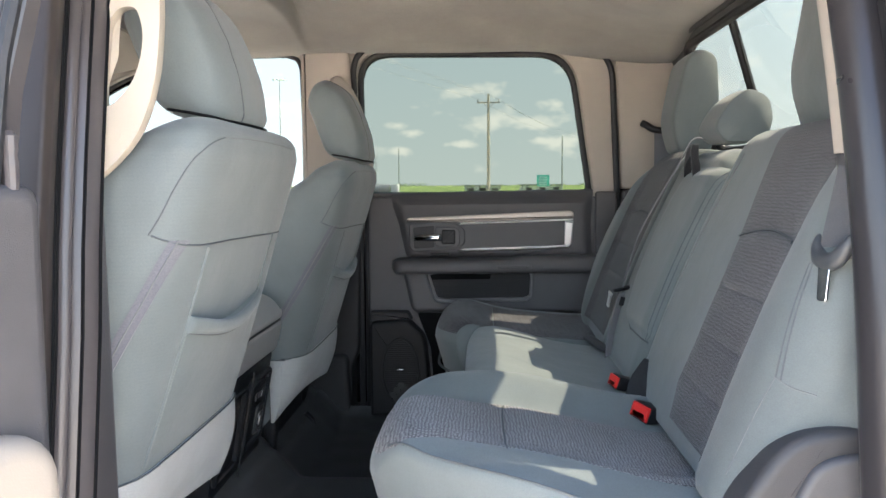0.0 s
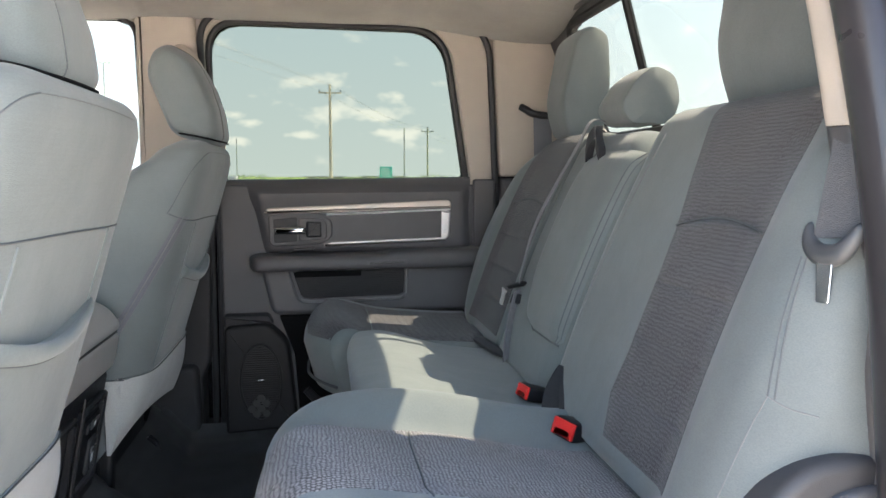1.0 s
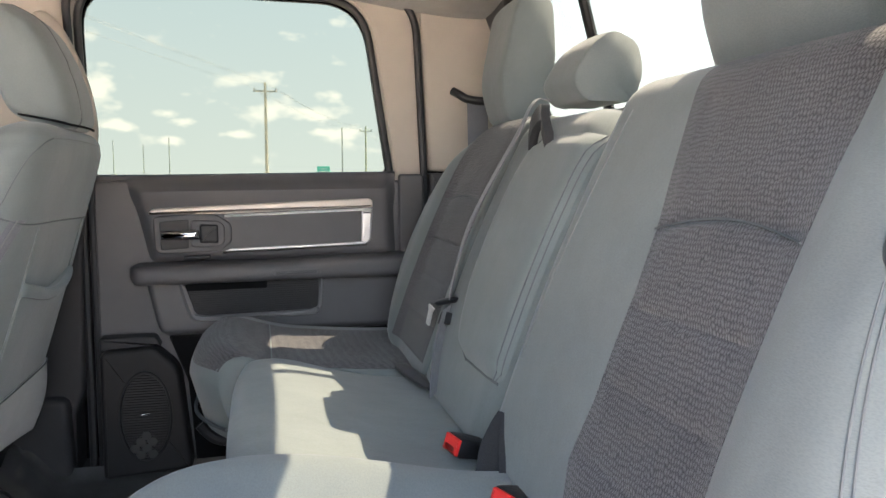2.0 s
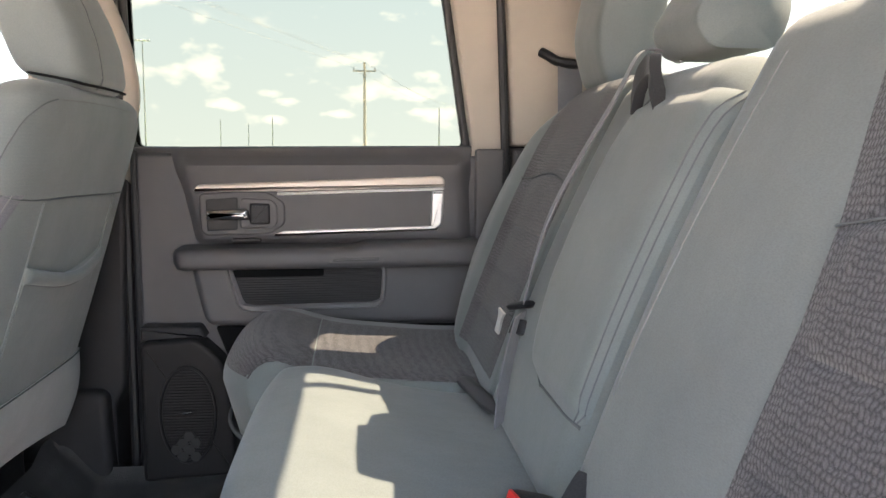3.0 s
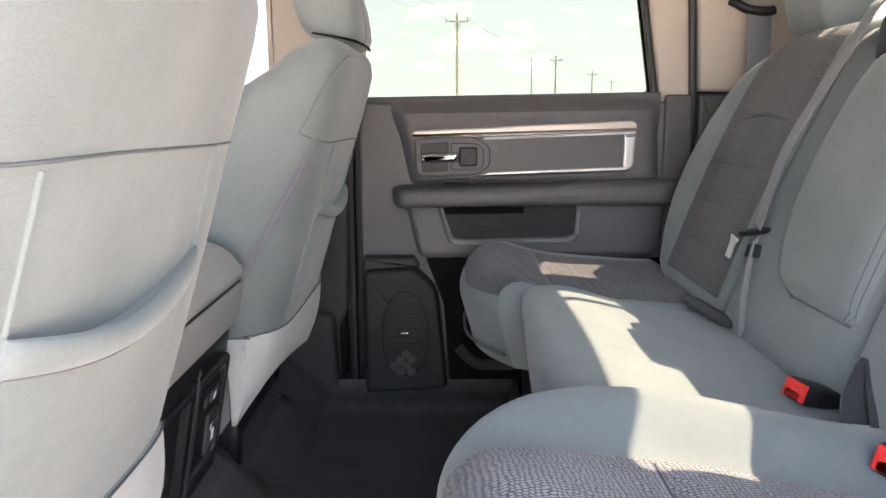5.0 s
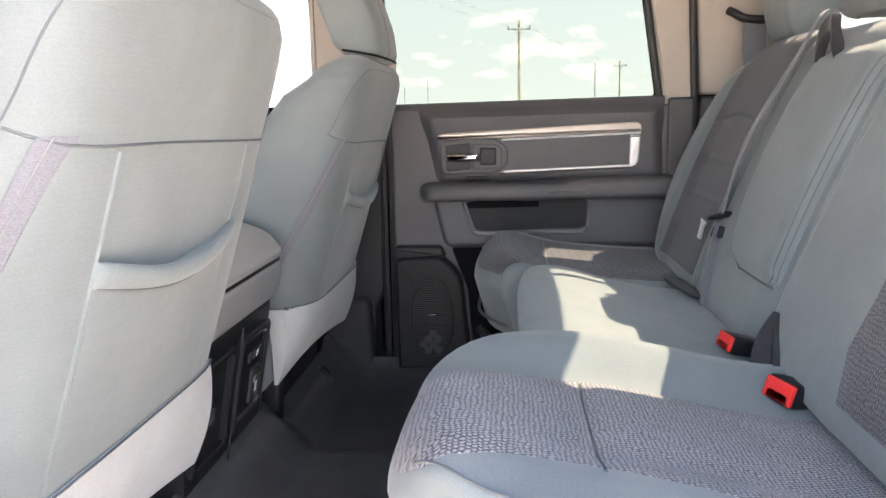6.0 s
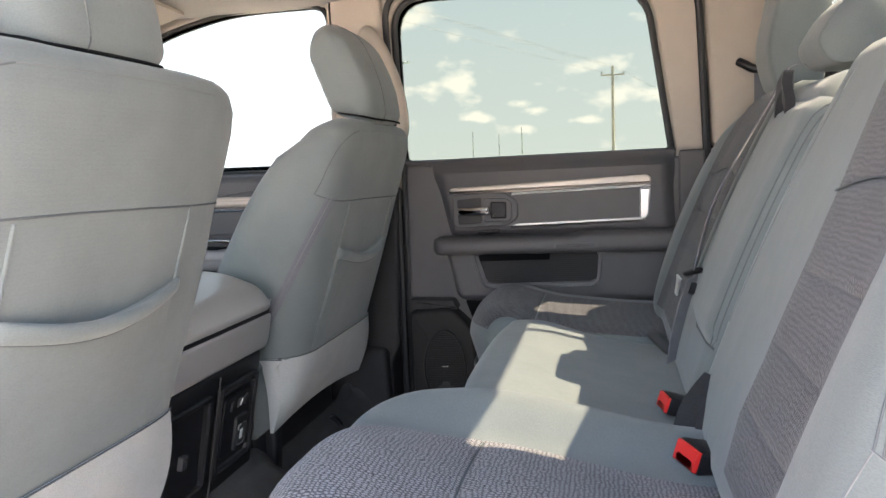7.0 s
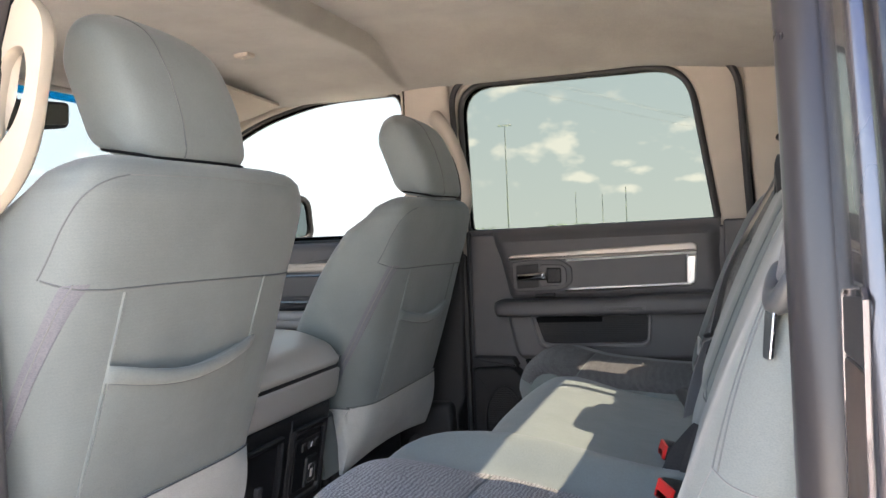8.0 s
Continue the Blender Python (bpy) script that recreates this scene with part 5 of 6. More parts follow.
# seat beside the closed door
fs = thing("rear_bench", (0.1, 0.45, 0.26), "grey cloth rear seat with woven panels beside the closed door", "car seat", "rear seats")
fb = Backrest(0.208, 0.605, 0.426, (0.236, 0.450))
fb.outline = [(-0.03, 0.47), (0.003, 0.515), (0.055, 0.555), (0.115, 0.580), (0.17, 0.584), (0.25, 0.570), (0.32, 0.538), (0.35, 0.515), (0.38, 0.488), (0.41, 0.448), (0.426, 0.42)]
dress_back(fb, fs, True)
headrest("headrest", 0.338, 0.488, 0.750, 0.969, 0.417, fs)
fc = Cushion(0.292, 0.655, -0.100, 0.262, 0.055, 0.06, 0.026)
fc.back, fc.rise = 0.360, 0.014
fcb = part("cushion", fc.body(), M_CLOTH, fs, "", 60)
# far panels wear the darker copy, their shade put into the cloth colour
part("woven_panel", fc.panel(lambda x: 0.302, 0.600, -0.092, 0.031), M_WOVEN_SHADED, fcb, "dark grey coarse woven panel", 70)
part("woven_panel", fc.panel(lambda x: 0.302, 0.600, 0.033, 0.258), M_WOVEN_SHADED, fcb, "dark grey coarse woven panel", 70)
welt(fc, fcb, 0.285)
part("riser", box(0.02, 0.26, 0.30, 0.62, 0.05, 0.262, 0.01), M_BLACK, fs, "black seat riser")
part("bracket", tube(spline([(-0.10, 0.60, 0.20), (-0.07, 0.60, 0.17), (-0.02, 0.60, 0.165), (0.06, 0.60, 0.17)], 5), 0.010, 8), M_KICK, fs, "dark seat bracket")

# dark trim moulding beside the bolster at the door opening
M_MOULD = material("moulding_plastic", (0.05, 0.05, 0.054), 0.5, vary=0.08, scale=25, bump=0.35, bump_scale=1000)
M_MOULD_FACE = material("moulding_face", (0.10, 0.098, 0.102), 0.5, vary=0.08, scale=25, bump=0.35, bump_scale=1000)
mo = thing("sill_moulding", (0.32, -0.59, 0.3), "dark grey plastic moulding beside the seat bolster", "trim", kind="structure")
part("cover", slab(rounded([(0.20, 0.28), (0.245, 0.40), (0.275, 0.445), (0.30, 0.462), (0.335, 0.467), (0.41, 0.467), (0.41, 0.28)], 0.02, 5), lambda a, b, d: Vector((a, -0.600 - d, b)), -0.03, 0.020, 0.010, 4), M_MOULD, mo)
part("face", slab(rounded([(0.255, 0.28), (0.285, 0.395), (0.305, 0.435), (0.335, 0.445), (0.41, 0.445), (0.41, 0.28)], 0.015, 5), lambda a, b, d: Vector((a, -0.600 - d, b)), 0.0, 0.028, 0.006, 4), M_MOULD_FACE, mo)


# ---- belts and buckles ----
def ribbon(line, wide, half, thick=0.0008):
    """Webbing along a line; wide: the direction across it."""
    w = Vector(wide).normalized()
    loops = []
    for i, p in enumerate(line):
        t = (line[min(i + 1, len(line) - 1)] - line[max(i - 1, 0)]).normalized()
        n = t.cross(w).normalized()
        loops.append([p + w * half * a + n * thick * b for a, b in ((-1, -1), (1, -1), (1, 1), (-1, 1))])
    return loft(loops)


def buckle(base, tip, up, label, k=1.0):
    """A belt buckle on its stalk; base and tip are the ends of the housing."""
    base, tip, up = Vector(base), Vector(tip), Vector(up)
    b = thing("belt_buckle", base, label, "belt buckle", "belt buckles")
    f = (tip - base).normalized()
    side = f.cross(up).normalized()
    up = side.cross(f).normalized()
    L = (tip - base).length
    def sec(t, w, h):
        c = base + f * L * t
        return [c + side * p.x + up * p.y for p in rounded([(-w * k, -h * k), (w * k, -h * k), (w * k, h * k), (-w * k, h * k)], 0.006 * k, 3)]
    part("housing", loft([sec(0, 0.012, 0.007), sec(0.15, 0.015, 0.010), sec(0.55, 0.0185, 0.0125), sec(0.93, 0.0195, 0.0135), sec(0.985, 0.0185, 0.0125)]), M_BLACK, b)
    c = base + f * L * 0.985
    red = slab(rounded([(-0.0175, -0.0110), (-0.0175, 0.0115), (0.0175, 0.0115), (0.0175, -0.0110), (0.0105, -0.0110), (0.0105, -0.003), (-0.0105, -0.003), (-0.0105, -0.0110)], 0.0015, 2), lambda a, d, e: c + side * a * k + up * d * k + f * e, -0.008, 0.0035, 0.0015, 2)
    part("release_button", red, M_RED, b, "red release button")
    part("tongue_slot", slab(rounded([(-0.010, -0.0108), (-0.010, -0.0035), (0.010, -0.0035), (0.010, -0.0108)], 0.001, 2), lambda a, d, e: c + side * a * k + up * d * k + f * e, -0.006, 0.0008, 0.0005, 1), M_BLACK, b)
    return b


buckle((0.276, -0.072, 0.356), (0.217, -0.089, 0.374), (0.25, 0.0, 1), "black belt buckle with red button lying on the seat", 0.80)
b2 = buckle((0.280, -0.206, 0.354), (0.228, -0.241, 0.369), (0.3, 0.0, 1), "black belt buckle with red button lying on the seat", 0.93)
def wedge(line, wide, h0, h1):
    """Folded webbing that widens along its line."""
    w, k = Vector(wide).normalized(), len(line) - 1
    return loft([[p + w * lerp(h0, h1, i / k) * a + Vector((-0.0012 * b, 0, 0.0006 * b)) for a, b in ((-1, -1), (1, -1), (1, 1), (-1, 1))] for i, p in enumerate(line)])


part("stalk_webbing", wedge(spline([(0.262, -0.128, 0.418), (0.252, -0.140, 0.402), (0.244, -0.156, 0.386), (0.240, -0.172, 0.366)], 6), (0.9, -0.2, -0.35), 0.004, 0.020), M_BELT_DARK, b2, "dark folded webbing behind the buckle")
part("stalk_webbing", wedge(spline([(0.266, -0.130, 0.416), (0.260, -0.150, 0.398), (0.256, -0.172, 0.382), (0.254, -0.190, 0.366)], 6), (0.75, -0.5, -0.35), 0.004, 0.016), M_BELT_DARK, b2, "dark folded webbing behind the buckle")
M_STALK = material("stalk_plastic", (0.05, 0.048, 0.051), 0.45, vary=0.1, scale=40, bump=0.2)
b3 = thing("belt_buckle", (0.24, 0.20, 0.36), "black belt buckle tucked at the seat fold", "belt buckle", "belt buckles")
part("housing", tube([(0.250, 0.165, 0.366), (0.243, 0.19, 0.368), (0.226, 0.262, 0.373), (0.222, 0.272, 0.373)], [0.007, 0.0115, 0.0115, 0.008], 10, flat=0.65), M_STALK, b3)

# steel made pale and less metallic: its sky reflection is put into the colour
M_TONGUE_SHEEN = material("steel_painted_sheen", (0.66, 0.66, 0.65), 0.35, 0.35, vary=0.04, bump=0.02)
cbelt = thing("middle_seat_belt", (0.27, 0.18, 0.46), "grey middle seat belt with steel tongue across the backrest", "seat belt", "seat belts")
up_line = spline([lean(0.165, 0.425, -0.03), lean(0.168, 0.420, 0.012), lean(0.175, 0.36, 0.018), lean(0.182, 0.22, 0.030), Vector((0.281, 0.186, 0.492))], 8)
part("webbing", ribbon(up_line, (0.25, 1, 0.1), 0.0225), M_BELT, cbelt)
dn_line = spline([Vector((0.278, 0.180, 0.478)), Vector((0.264, 0.163, 0.44)), Vector((0.253, 0.143, 0.405)), Vector((0.246, 0.122, 0.370))], 6)
part("lower_webbing", ribbon(dn_line, (0.55, 0.8, 0.1), 0.0215), M_BELT, cbelt)
part("grip", tube([(0.267, 0.212, 0.479), (0.270, 0.207, 0.480), (0.279, 0.184, 0.486), (0.284, 0.168, 0.490), (0.286, 0.163, 0.492)], [0.003, 0.0058, 0.0058, 0.0058, 0.003], 10, flat=0.8), M_BLACK, cbelt, "black tongue grip")
part("web_stop", tube([(0.275, 0.176, 0.470), (0.270, 0.170, 0.455)], [0.009, 0.011], 10, flat=0.4), M_BLACK, cbelt, "dark plastic web stop")
tg = lambda a, b, d: Vector((0.266, 0.208, 0.476)) + Vector((-0.10, 0.42, -0.90)) * b + Vector((0.35, -0.85, -0.40)) * a + Vector((-0.93, -0.36, -0.06)) * d
part("tongue", slab(rounded([(-0.0075, 0.0), (-0.0045, 0.009), (-0.0045, 0.033), (0.0045, 0.033), (0.0045, 0.009), (0.0075, 0.0)], 0.0015, 3), tg, 0.006, 0.0085, 0.0006, 1), M_TONGUE_SHEEN, cbelt, "steel belt tongue")

nbelt = thing("outer_seat_belt", (0.35, -0.55, 0.6), "grey seat belt with steel tongue beside the bolster", "seat belt", "seat belts")
nl = spline([Vector((0.400, -0.556, 0.86)), Vector((0.372, -0.568, 0.78)), Vector((0.350, -0.579, 0.70)), Vector((0.334, -0.584, 0.628))], 8)
M_BELT_NEAR = cloth("outer_belt_webbing", (0.075, 0.077, 0.084), (0.098, 0.100, 0.108), 0.0016, 0.6, (1, 1, 2.2))
part("webbing", ribbon(nl, (0.30, -0.95, 0.10), 0.0205), M_BELT_NEAR, nbelt)
M_GRIP = material("grip_plastic", (0.062, 0.066, 0.072), 0.45, vary=0.1, scale=40, bump=0.2)
grip_line = spline([(0.331, -0.556, 0.638), (0.327, -0.560, 0.626), (0.326, -0.569, 0.617), (0.326, -0.582, 0.614), (0.329, -0.595, 0.617), (0.333, -0.604, 0.628), (0.337, -0.608, 0.640)], 4)
part("grip", tube(grip_line, [0.0016 + 0.0062 * math.sin(math.pi * k / (len(grip_line) - 1)) ** 0.6 for k in range(len(grip_line))], 12, flat=1.15), M_GRIP, nbelt, "grey tongue grip", 60)
tg2 = lambda a, b, d: Vector((0.323, -0.586, 0.610)) + Vector((-0.10, -0.12, -1)) * b + Vector((0.35, -0.94, 0)) * a + Vector((-0.94, -0.35, 0)) * d
part("tongue", slab(rounded([(-0.007, -0.005), (-0.0055, 0.032), (0.0055, 0.032), (0.007, -0.005)], 0.003, 4), tg2, -0.0012, 0.0012, 0.0006, 1), M_STEEL, nbelt, "steel belt tongue")


# ---- centre console ----
CX = -0.032
con = thing("centre_console", (-0.6, 0.04, 0.05), "grey padded console between the seats with black rear panel", "console")
def lid_loop(y):
    e = 0.014 * (1 - ease(min(y + 0.12, 0.20 - y) / 0.02))
    return [Vector((p.x + CX, y, p.y)) for p in shrink(rounded([(-0.90, 0.43), (-0.90, 0.488), (-0.44, 0.494), (-0.372, 0.468), (-0.352, 0.438), (-0.356, 0.428)], [0.01, 0.02, 0.09, 0.05, 0.015, 0.004], 6), e)]
part("lid", loft([lid_loop(lerp(-0.12, 0.20, k / 24)) for k in range(25)]), M_CONSOLE, con, "padded grey armrest lid", 60)
part("lid_gap", box(-0.88 + CX, -0.362 + CX, -0.112, 0.192, 0.42, 0.43, 0.001), M_BLACK, con)
part("upper_band", slab(rounded([(-0.90, 0.355), (-0.90, 0.421), (-0.358, 0.421), (-0.366, 0.378), (-0.372, 0.362)], 0.008, 4), lambda a, b, d: Vector((a + CX, -0.12 + d, b)), 0.0, 0.318, 0.008), M_CONSOLE, con, "grey console band")
part("body", slab(rounded([(-0.90, 0.05), (-0.90, 0.358), (-0.376, 0.362), (-0.398, 0.25), (-0.425, 0.05)], 0.012, 4), lambda a, b, d: Vector((a + CX, -0.112 + d, b)), 0.0, 0.302, 0.010), M_BLACK, con, "black rear console")
rear = lambda a, b, d: Vector((-0.376 + CX - (0.362 - b) * 0.19 + d, a, b))
for y0, y1 in ((-0.105, 0.015), (0.04, 0.165)):
    fr = part("rear_frame", ring(rounded([(y0, 0.19), (y0, 0.335), (y1, 0.335), (y1, 0.19)], 0.010, 4), rounded([(y0 + 0.010, 0.20), (y0 + 0.010, 0.325), (y1 - 0.010, 0.325), (y1 - 0.010, 0.20)], 0.006, 4), rear, 0.0, 0.010, 0.003), M_BLACK, con, "black moulded panel frame")
part("divider", tube([rear(0.028, 0.10, 0.010), rear(0.028, 0.355, 0.010)], 0.0016, 8), M_KICK, con)
part("socket_plate", slab(rounded([(0.06, 0.215), (0.06, 0.31), (0.148, 0.31), (0.148, 0.215)], 0.008, 4), rear, 0.0, 0.006, 0.002), M_BLACK, con, "black socket plate")
part("socket", slab(rounded([(0.098, 0.216), (0.098, 0.272), (0.136, 0.272), (0.136, 0.216)], 0.006, 4), rear, 0.0, 0.011, 0.003), M_RUBBER, con, "black power socket block")
part("socket_rim", ring(rounded([(0.103, 0.222), (0.103, 0.258), (0.131, 0.258), (0.131, 0.222)], 0.004, 4), rounded([(0.106, 0.225), (0.106, 0.255), (0.128, 0.255), (0.128, 0.225)], 0.003, 4), rear, 0.009, 0.0125, 0.001, 48), M_STEEL, con)
part("socket_mark", slab(rounded([(0.112, 0.232), (0.112, 0.248), (0.121, 0.248), (0.121, 0.232)], 0.001, 3), rear, 0.008, 0.0118, 0.0004, 1), M_MARK, con)
part("panel_line", ring(rounded([(0.050, 0.203), (0.050, 0.322), (0.156, 0.322), (0.156, 0.203)], 0.006, 4), rounded([(0.0508, 0.2038), (0.0508, 0.3212), (0.1552, 0.3212), (0.1552, 0.2038)], 0.006, 4), rear, 0.0, 0.0075, 0.0002, 48), M_DOOR, con, "thin grey panel outline")
for a in (0.085, 0.108, 0.130):
    part("tab", slab(rounded([(a - 0.006, 0.286), (a - 0.006, 0.300), (a + 0.006, 0.302), (a + 0.006, 0.288)], 0.003, 3), rear, 0.0, 0.0095, 0.002), M_KICK, con)
part("tab_mark", tube([rear(0.106, 0.290, 0.0095), rear(0.111, 0.299, 0.0095)], 0.0012, 6), M_MARK, con)
part("small_button", slab(rounded([(-0.055, 0.245), (-0.055, 0.265), (-0.040, 0.265), (-0.040, 0.245)], 0.003, 3), rear, 0.0, 0.008, 0.002), M_PAD, con)
part("foot", slab(rounded([(-0.05, 0.04), (-0.05, 0.10), (0.215, 0.14), (0.22, 0.04)], 0.02, 4), rear, -0.05, 0.012, 0.010), M_BLACK, con)

# rubber floor mat with a raised lip
mat = thing("floor_mat", (-0.2, 0.45, 0.05), "black rubber rear floor mat with raised rim", "floor mat")
mat_fn = lambda u, v: Vector((lerp(-0.45, 0.02, u), lerp(-0.60, 0.715, v), floor_height(lerp(-0.45, 0.02, u), lerp(-0.60, 0.715, v)) + 0.004 + 0.026 * (1 - ease(min(u * 0.47, (1 - u) * 0.47, v * 1.3, (1 - v) * 1.3) / 0.022)) + 0.0015 * noise.noise(Vector((u * 9, v * 22, 0.3)))))
part("sheet", shell(mat_fn, lambda u, v: mat_fn(u, v) - Vector((0, 0, 0.006)), 60, 90), M_MAT, mat)


# ---- outside ----
GROUND = -0.78
M_GROUND = material("gravel_lot", (0.58, 0.535, 0.455), 0.95, vary=0.18, scale=0.6, bump=0.4, bump_scale=30, dist=0.01)
M_GRASS = material("grass", (0.22, 0.31, 0.08), 0.95, vary=0.25, scale=0.08, bump=0.3, bump_scale=3, dist=0.05)
M_ROAD = material("asphalt", (0.22, 0.215, 0.21), 0.9, vary=0.12, scale=0.4, bump=0.2, bump_scale=30, dist=0.01)
gb = bmesh.new()
bmesh.ops.create_grid(gb, x_segments=40, y_segments=40, size=3000)
bmesh.ops.translate(gb, verts=gb.verts, vec=(0, 0, GROUND))
setting("ground", gb, M_GROUND, "pale gravel lot running to the horizon", "ground")


def strip(name, y0, y1, z, mat, label, category):
    bm = bmesh.new()
    bm.faces.new([bm.verts.new(p) for p in ((-1500, y0, z), (1500, y0, z), (1500, y1, z), (-1500, y1, z))])
    return setting(name, bm, mat, label, category)


strip("grass_field", 95, 1400, GROUND + 0.05, M_GRASS, "green grass field beyond the road", "field")
strip("road", 74, 92, GROUND + 0.03, M_ROAD, "grey asphalt road past the lot", "road")

# sky dome ring with fair-weather clouds, far behind everything
sm = bpy.data.materials.new("cloudy_sky")
sm.use_nodes = True
n, l = sm.node_tree.nodes, sm.node_tree.links
n.remove(n["Principled BSDF"])
em, co, mp, n1, n2, rp = n.new("ShaderNodeEmission"), n.new("ShaderNodeTexCoord"), n.new("ShaderNodeMapping"), n.new("ShaderNodeTexNoise"), n.new("ShaderNodeTexNoise"), n.new("ShaderNodeValToRGB")
mp.inputs["Scale"].default_value = (1 / 85, 1 / 85, 1 / 48)
l.new(co.outputs["Object"], mp.inputs["Vector"])
n1.inputs["Scale"].default_value, n1.inputs["Detail"].default_value, n1.inputs["Roughness"].default_value = 1.0, 7, 0.52
l.new(mp.outputs[0], n1.inputs["Vector"])
rp.color_ramp.elements[0].position, rp.color_ramp.elements[1].position = 0.56, 0.74
rp.color_ramp.elements[0].color, rp.color_ramp.elements[1].color = (0, 0, 0, 1), (1, 1, 1, 1)
sep, gr, skyc = n.new("ShaderNodeSeparateXYZ"), n.new("ShaderNodeMapRange"), n.new("ShaderNodeValToRGB")
l.new(co.outputs["Object"], sep.inputs[0]), l.new(sep.outputs["Z"], gr.inputs["Value"])


def sky_op(kind, a, b=0.0, c=0.0):
    o = n.new("ShaderNodeMath")
    o.operation = kind
    for k, v in enumerate((a, b, c)):
        if isinstance(v, (int, float)):
            o.inputs[k].default_value = v
        else:
            l.new(v, o.inputs[k])
    return o.outputs[0]


# cumulus banks: bearing, height, half width and half height on the ring
bank = 0.0
for cx, cz, wx, wz in ((-52, 236, 75, 20), (75, 152, 100, 32), (-232, 152, 50, 17), (-165, 130, 75, 14), (-228, 91, 48, 14), (-68, 103, 70, 12), (-402, 206, 100, 34), (-592, 218, 30, 16), (-463, 368, 70, 24), (-330, 120, 70, 14), (190, 110, 80, 16)):
    dx, dz = sky_op("DIVIDE", sky_op("SUBTRACT", sep.outputs["X"], cx), wx), sky_op("DIVIDE", sky_op("SUBTRACT", sep.outputs["Z"], cz), wz)
    bank = sky_op("MAXIMUM", bank, sky_op("EXPONENT", sky_op("MULTIPLY", sky_op("ADD", sky_op("MULTIPLY", dx, dx), sky_op("MULTIPLY", dz, dz)), -1.0)))
l.new(sky_op("ADD", sky_op("MULTIPLY_ADD", bank, 0.26, n1.outputs["Fac"]), -0.04), rp.inputs["Fac"])
gr.inputs["From Min"].default_value, gr.inputs["From Max"].default_value = 0, 900
l.new(gr.outputs[0], skyc.inputs["Fac"])
skyc.color_ramp.elements[0].color, skyc.color_ramp.elements[1].color = (0.86, 0.93, 0.92, 1), (0.55, 0.74, 0.90, 1)
mixc = n.new("ShaderNodeMix")
mixc.data_type = "RGBA"
l.new(rp.outputs["Color"], mixc.inputs[0]), l.new(skyc.outputs["Color"], mixc.inputs[6])
mixc.inputs[7].default_value = (1.30, 1.26, 1.17, 1)
l.new(mixc.outputs[2], em.inputs["Color"]), l.new(em.outputs[0], n["Material Output"].inputs["Surface"])
lit, glow = n.new("ShaderNodeMapRange"), n.new("ShaderNodeMath")
lit.inputs["From Min"].default_value, lit.inputs["From Max"].default_value = -2000, 2000
lit.inputs["To Min"].default_value, lit.inputs["To Max"].default_value = 0.85, 1.0
l.new(sep.outputs["X"], lit.inputs["Value"]), l.new(lit.outputs[0], glow.inputs[0])
glow.operation = "MULTIPLY"
glow.inputs[1].default_value = 0.72
l.new(glow.outputs[0], em.inputs["Strength"])
NR = 72
sky_ring = loft([[Vector((2000 * math.cos(2 * math.pi * k / NR), 2000 * math.sin(2 * math.pi * k / NR), z)) for k in range(NR)] for z in (-30, 200, 500, 900, 1300)], caps=False)
setting("backdrop", sky_ring, sm, "hazy summer sky with small white clouds", "sky", 80)


def utility_pole(x, y, top, arm, label):
    p = thing("utility_pole", (x, y, GROUND), label, "utility pole", "utility poles")
    part("post", tube([(x, y, GROUND - 0.3), (x, y, top * 0.5), (x, y, top + 0.75)], [0.16, 0.14, 0.11], 10), M_WOOD, p)
    part("crossarm", box(x - arm, x + arm, y - 0.06, y + 0.06, top - 0.06, top + 0.06, 0.01), M_WOOD, p)
    for s in (-0.92, 0.92):
        part("insulator", tube([(x + arm * s, y, top + 0.05), (x + arm * s, y, top + 0.15), (x + arm * s, y, top + 0.3)], [0.05, 0.075, 0.04], 8), M_GALV, p)
    for s in (-1, 1):
        part("brace", tube([(x + s * arm * 0.5, y - 0.07, top - 0.05), (x, y - 0.12, top - 0.55)], 0.02, 6), M_GALV, p)
    return p


utility_pole(0.65, 68.7, 8.0, 1.0, "wooden utility pole with crossarm beside the road")
utility_pole(17.0, 126.0, 8.0, 1.0, "wooden utility pole with crossarm beside the road")
utility_pole(33.0, 182.0, 8.0, 1.0, "wooden utility pole with crossarm beside the road")
utility_pole(49.0, 238.0, 8.0, 1.0, "wooden utility pole with crossarm beside the road")
for k, (dx, dz) in enumerate(((-0.92, 0.3), (0.92, 0.3), (0.0, 0.75))):
    stops = [Vector((-31.7, -43.0, 8.0)), Vector((0.65, 68.7, 8.0)), Vector((17.0, 126.0, 8.0)), Vector((33.0, 182.0, 8.0)), Vector((49.0, 238.0, 8.0))]
    line = []
    for a, b in zip(stops, stops[1:]):
        sag = 0.9 if a.y > 0 else 0.6
        line += [a.lerp(b, t / 16) + Vector((dx, 0, dz - sag * 4 * (t / 16) * (1 - t / 16))) for t in range(16)]
    line.append(stops[-1] + Vector((dx, 0, dz)))
    w = thing("overhead_wire", line[0], "thin dark overhead wire strung between poles", "power line", "overhead wires")
    part("strand", tube(line, 0.009, 5), M_GALV, w)


def light_mast(x, y, top, label):
    p = thing("light_mast", (x, y, GROUND), label, "light mast", "light masts")
    part("post", tube([(x, y, GROUND - 0.3), (x, y, top)], [0.16, 0.09], 8), M_GALV, p)
    for s in (-1.1, -0.4, 0.4, 1.1):
        part("lamp_head", box(x + s - 0.25, x + s + 0.25, y - 0.2, y + 0.2, top - 0.05, top + 0.28, 0.05), M_WHITE, p)
    return p


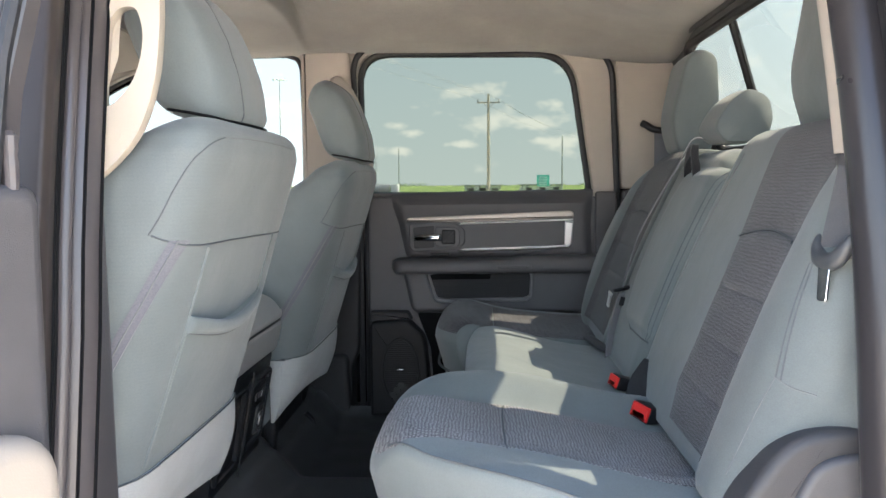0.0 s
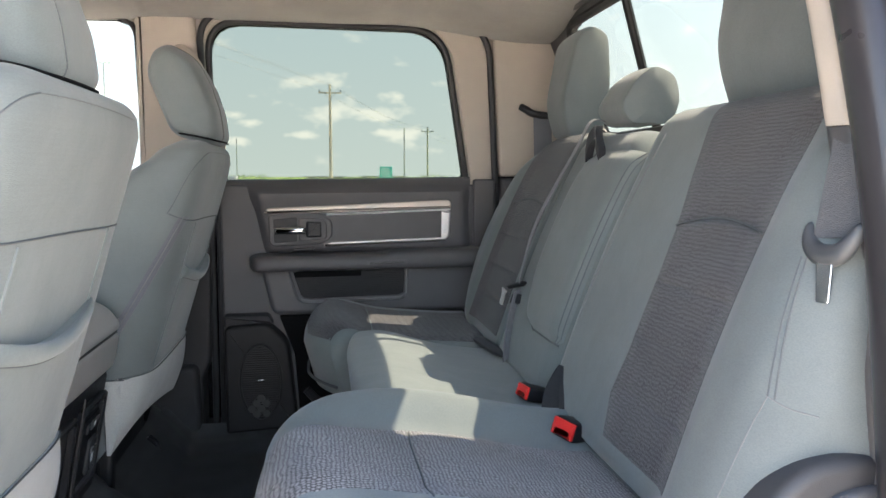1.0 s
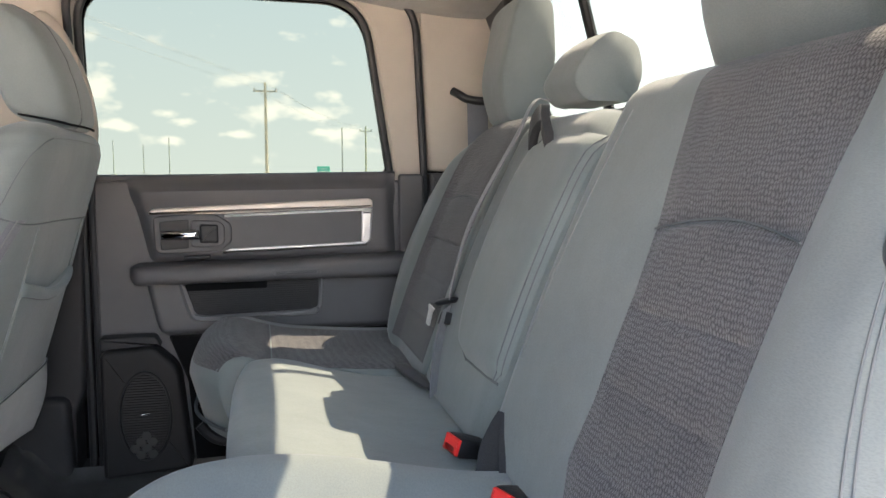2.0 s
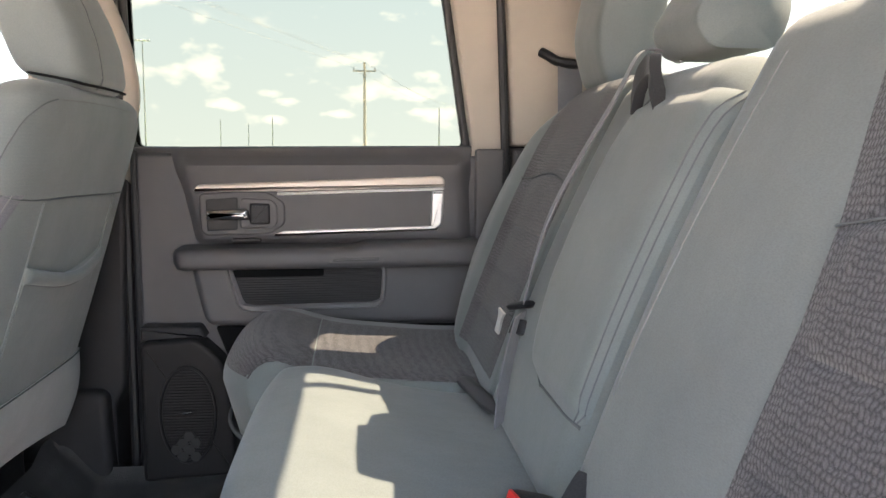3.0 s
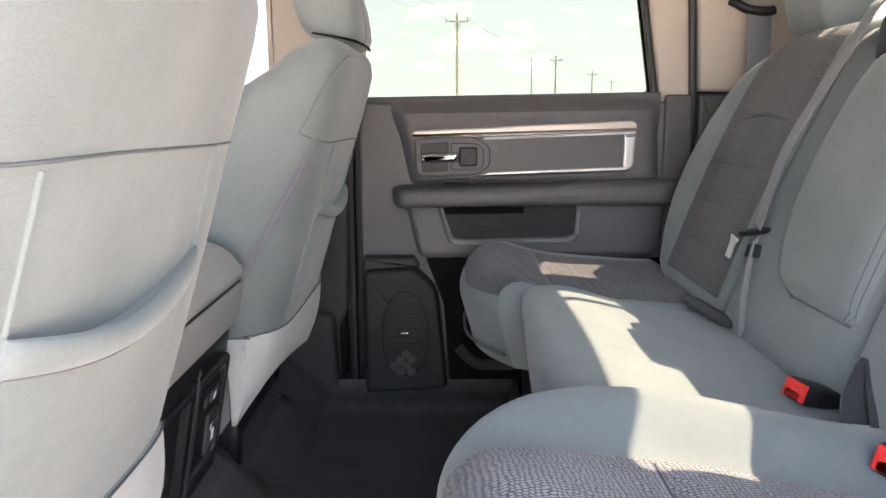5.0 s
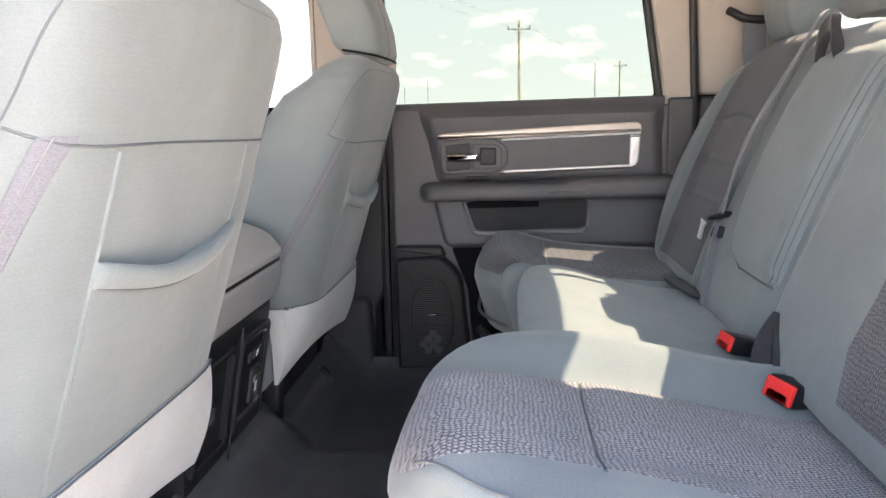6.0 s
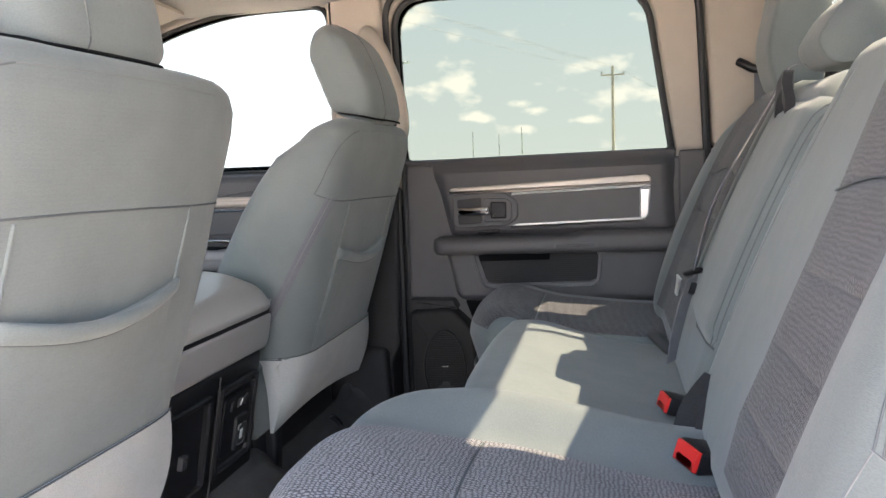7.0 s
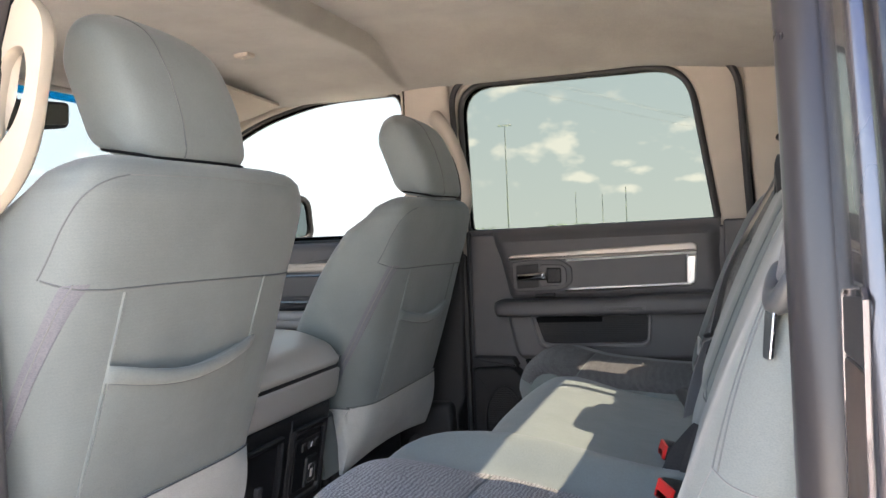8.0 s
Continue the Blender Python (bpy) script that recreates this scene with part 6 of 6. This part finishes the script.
light_mast(-39.3, 150, 21.2, "tall steel mast with lamp heads")
for x, y, top in ((11.7, 112, 7.6), (-34.2, 200, 9.3), (-18.2, 170, 8.6), (-26, 190, 8.0), (27, 200, 8.5)):
    p = thing("thin_post", (x, y, GROUND), "thin grey steel post far off", "post", "far posts")
    part("post", tube([(x, y, GROUND - 0.3), (x, y, top)], [0.12, 0.08], 8), M_GALV, p)

sg = thing("road_sign", (5.55, 68.7, GROUND), "green road sign with white lines of writing", "road sign")
part("board", box(4.98, 6.10, 68.68, 68.72, 0.52, 1.54, 0.01), M_GREEN, sg)
for z, a, b in ((1.33, 5.12, 5.9), (1.1, 5.12, 5.98), (0.88, 5.12, 5.8), (0.68, 5.2, 5.9)):
    part("writing_bar", box(a, b, 68.665, 68.678, z - 0.045, z + 0.045, 0.004), M_WHITE, sg)
for x in (5.2, 5.88):
    part("leg", tube([(x, 68.74, GROUND - 0.2), (x, 68.74, 1.5)], 0.04, 6), M_GALV, sg)

tk = thing("parked_tanker", (-10.5, 88, GROUND), "white tank lorry far off on the road", "lorry")
part("tank", tube([(-12.6, 88, 0.35), (-12.5, 88, 0.35), (-10.6, 88, 0.35), (-10.5, 88, 0.35)], [0.3, 0.5, 0.5, 0.3], 14), M_GALV, tk)
part("cab", box(-10.4, -9.5, 87.5, 88.5, -0.35, 0.75, 0.12), M_WHITE, tk)
part("chassis", box(-12.6, -9.5, 87.6, 88.4, -0.45, -0.2, 0.05), M_BLACK, tk)
for x in (-12.2, -11.6, -9.9):
    part("wheel", tube([(x, 87.5, -0.52), (x, 87.75, -0.52)], 0.26, 14), M_RUBBER, tk)


def shed(x0, x1, y, h, label):
    p = thing("low_building", ((x0 + x1) / 2, y, GROUND), label, "building", "far buildings")
    part("wall", box(x0, x1, y, y + 6, GROUND, h, 0.03), M_WHITE, p)
    part("roof", box(x0 - 0.3, x1 + 0.3, y - 0.3, y + 6.3, h, h + 0.14, 0.03), M_GALV, p)
    for k in range(3):
        xm = lerp(x0, x1, (k + 0.5) / 3)
        part("window", box(xm - 0.4, xm + 0.4, y - 0.03, y + 0.02, h - 0.75, h - 0.3, 0.01), M_BLACK, p)
    return p


shed(-2.2, 2.6, 100, 0.55, "low pale building across the road")
shed(5.5, 11.0, 104, 0.6, "low pale building across the road")


def far_trees(x, y, wide, high):
    rng = random.Random(int(x * 7 + y))
    p = thing("tree_line", (x, y, GROUND), "dark green trees on the horizon", "trees", "far trees")
    bm = bmesh.new()
    for k in range(60):
        r = high * rng.uniform(0.10, 0.2)
        m = Matrix.Translation((x + rng.uniform(-wide, wide), y + rng.uniform(-4, 4), GROUND + rng.uniform(0.1, 0.85) * high)) @ Matrix.Diagonal((r * 1.4, r, r * 0.8, 1))
        bmesh.ops.create_icosphere(bm, subdivisions=1, radius=1, matrix=m)
    part("crown", bm, M_GRASS, p)
    return p


for x, y, w, h in ((-150, 820, 24, 4.0), (-260, 830, 30, 3.5), (-80, 860, 20, 4.0), (140, 880, 30, 3.5), (300, 870, 30, 4.0)):
    far_trees(x, y, w, h)
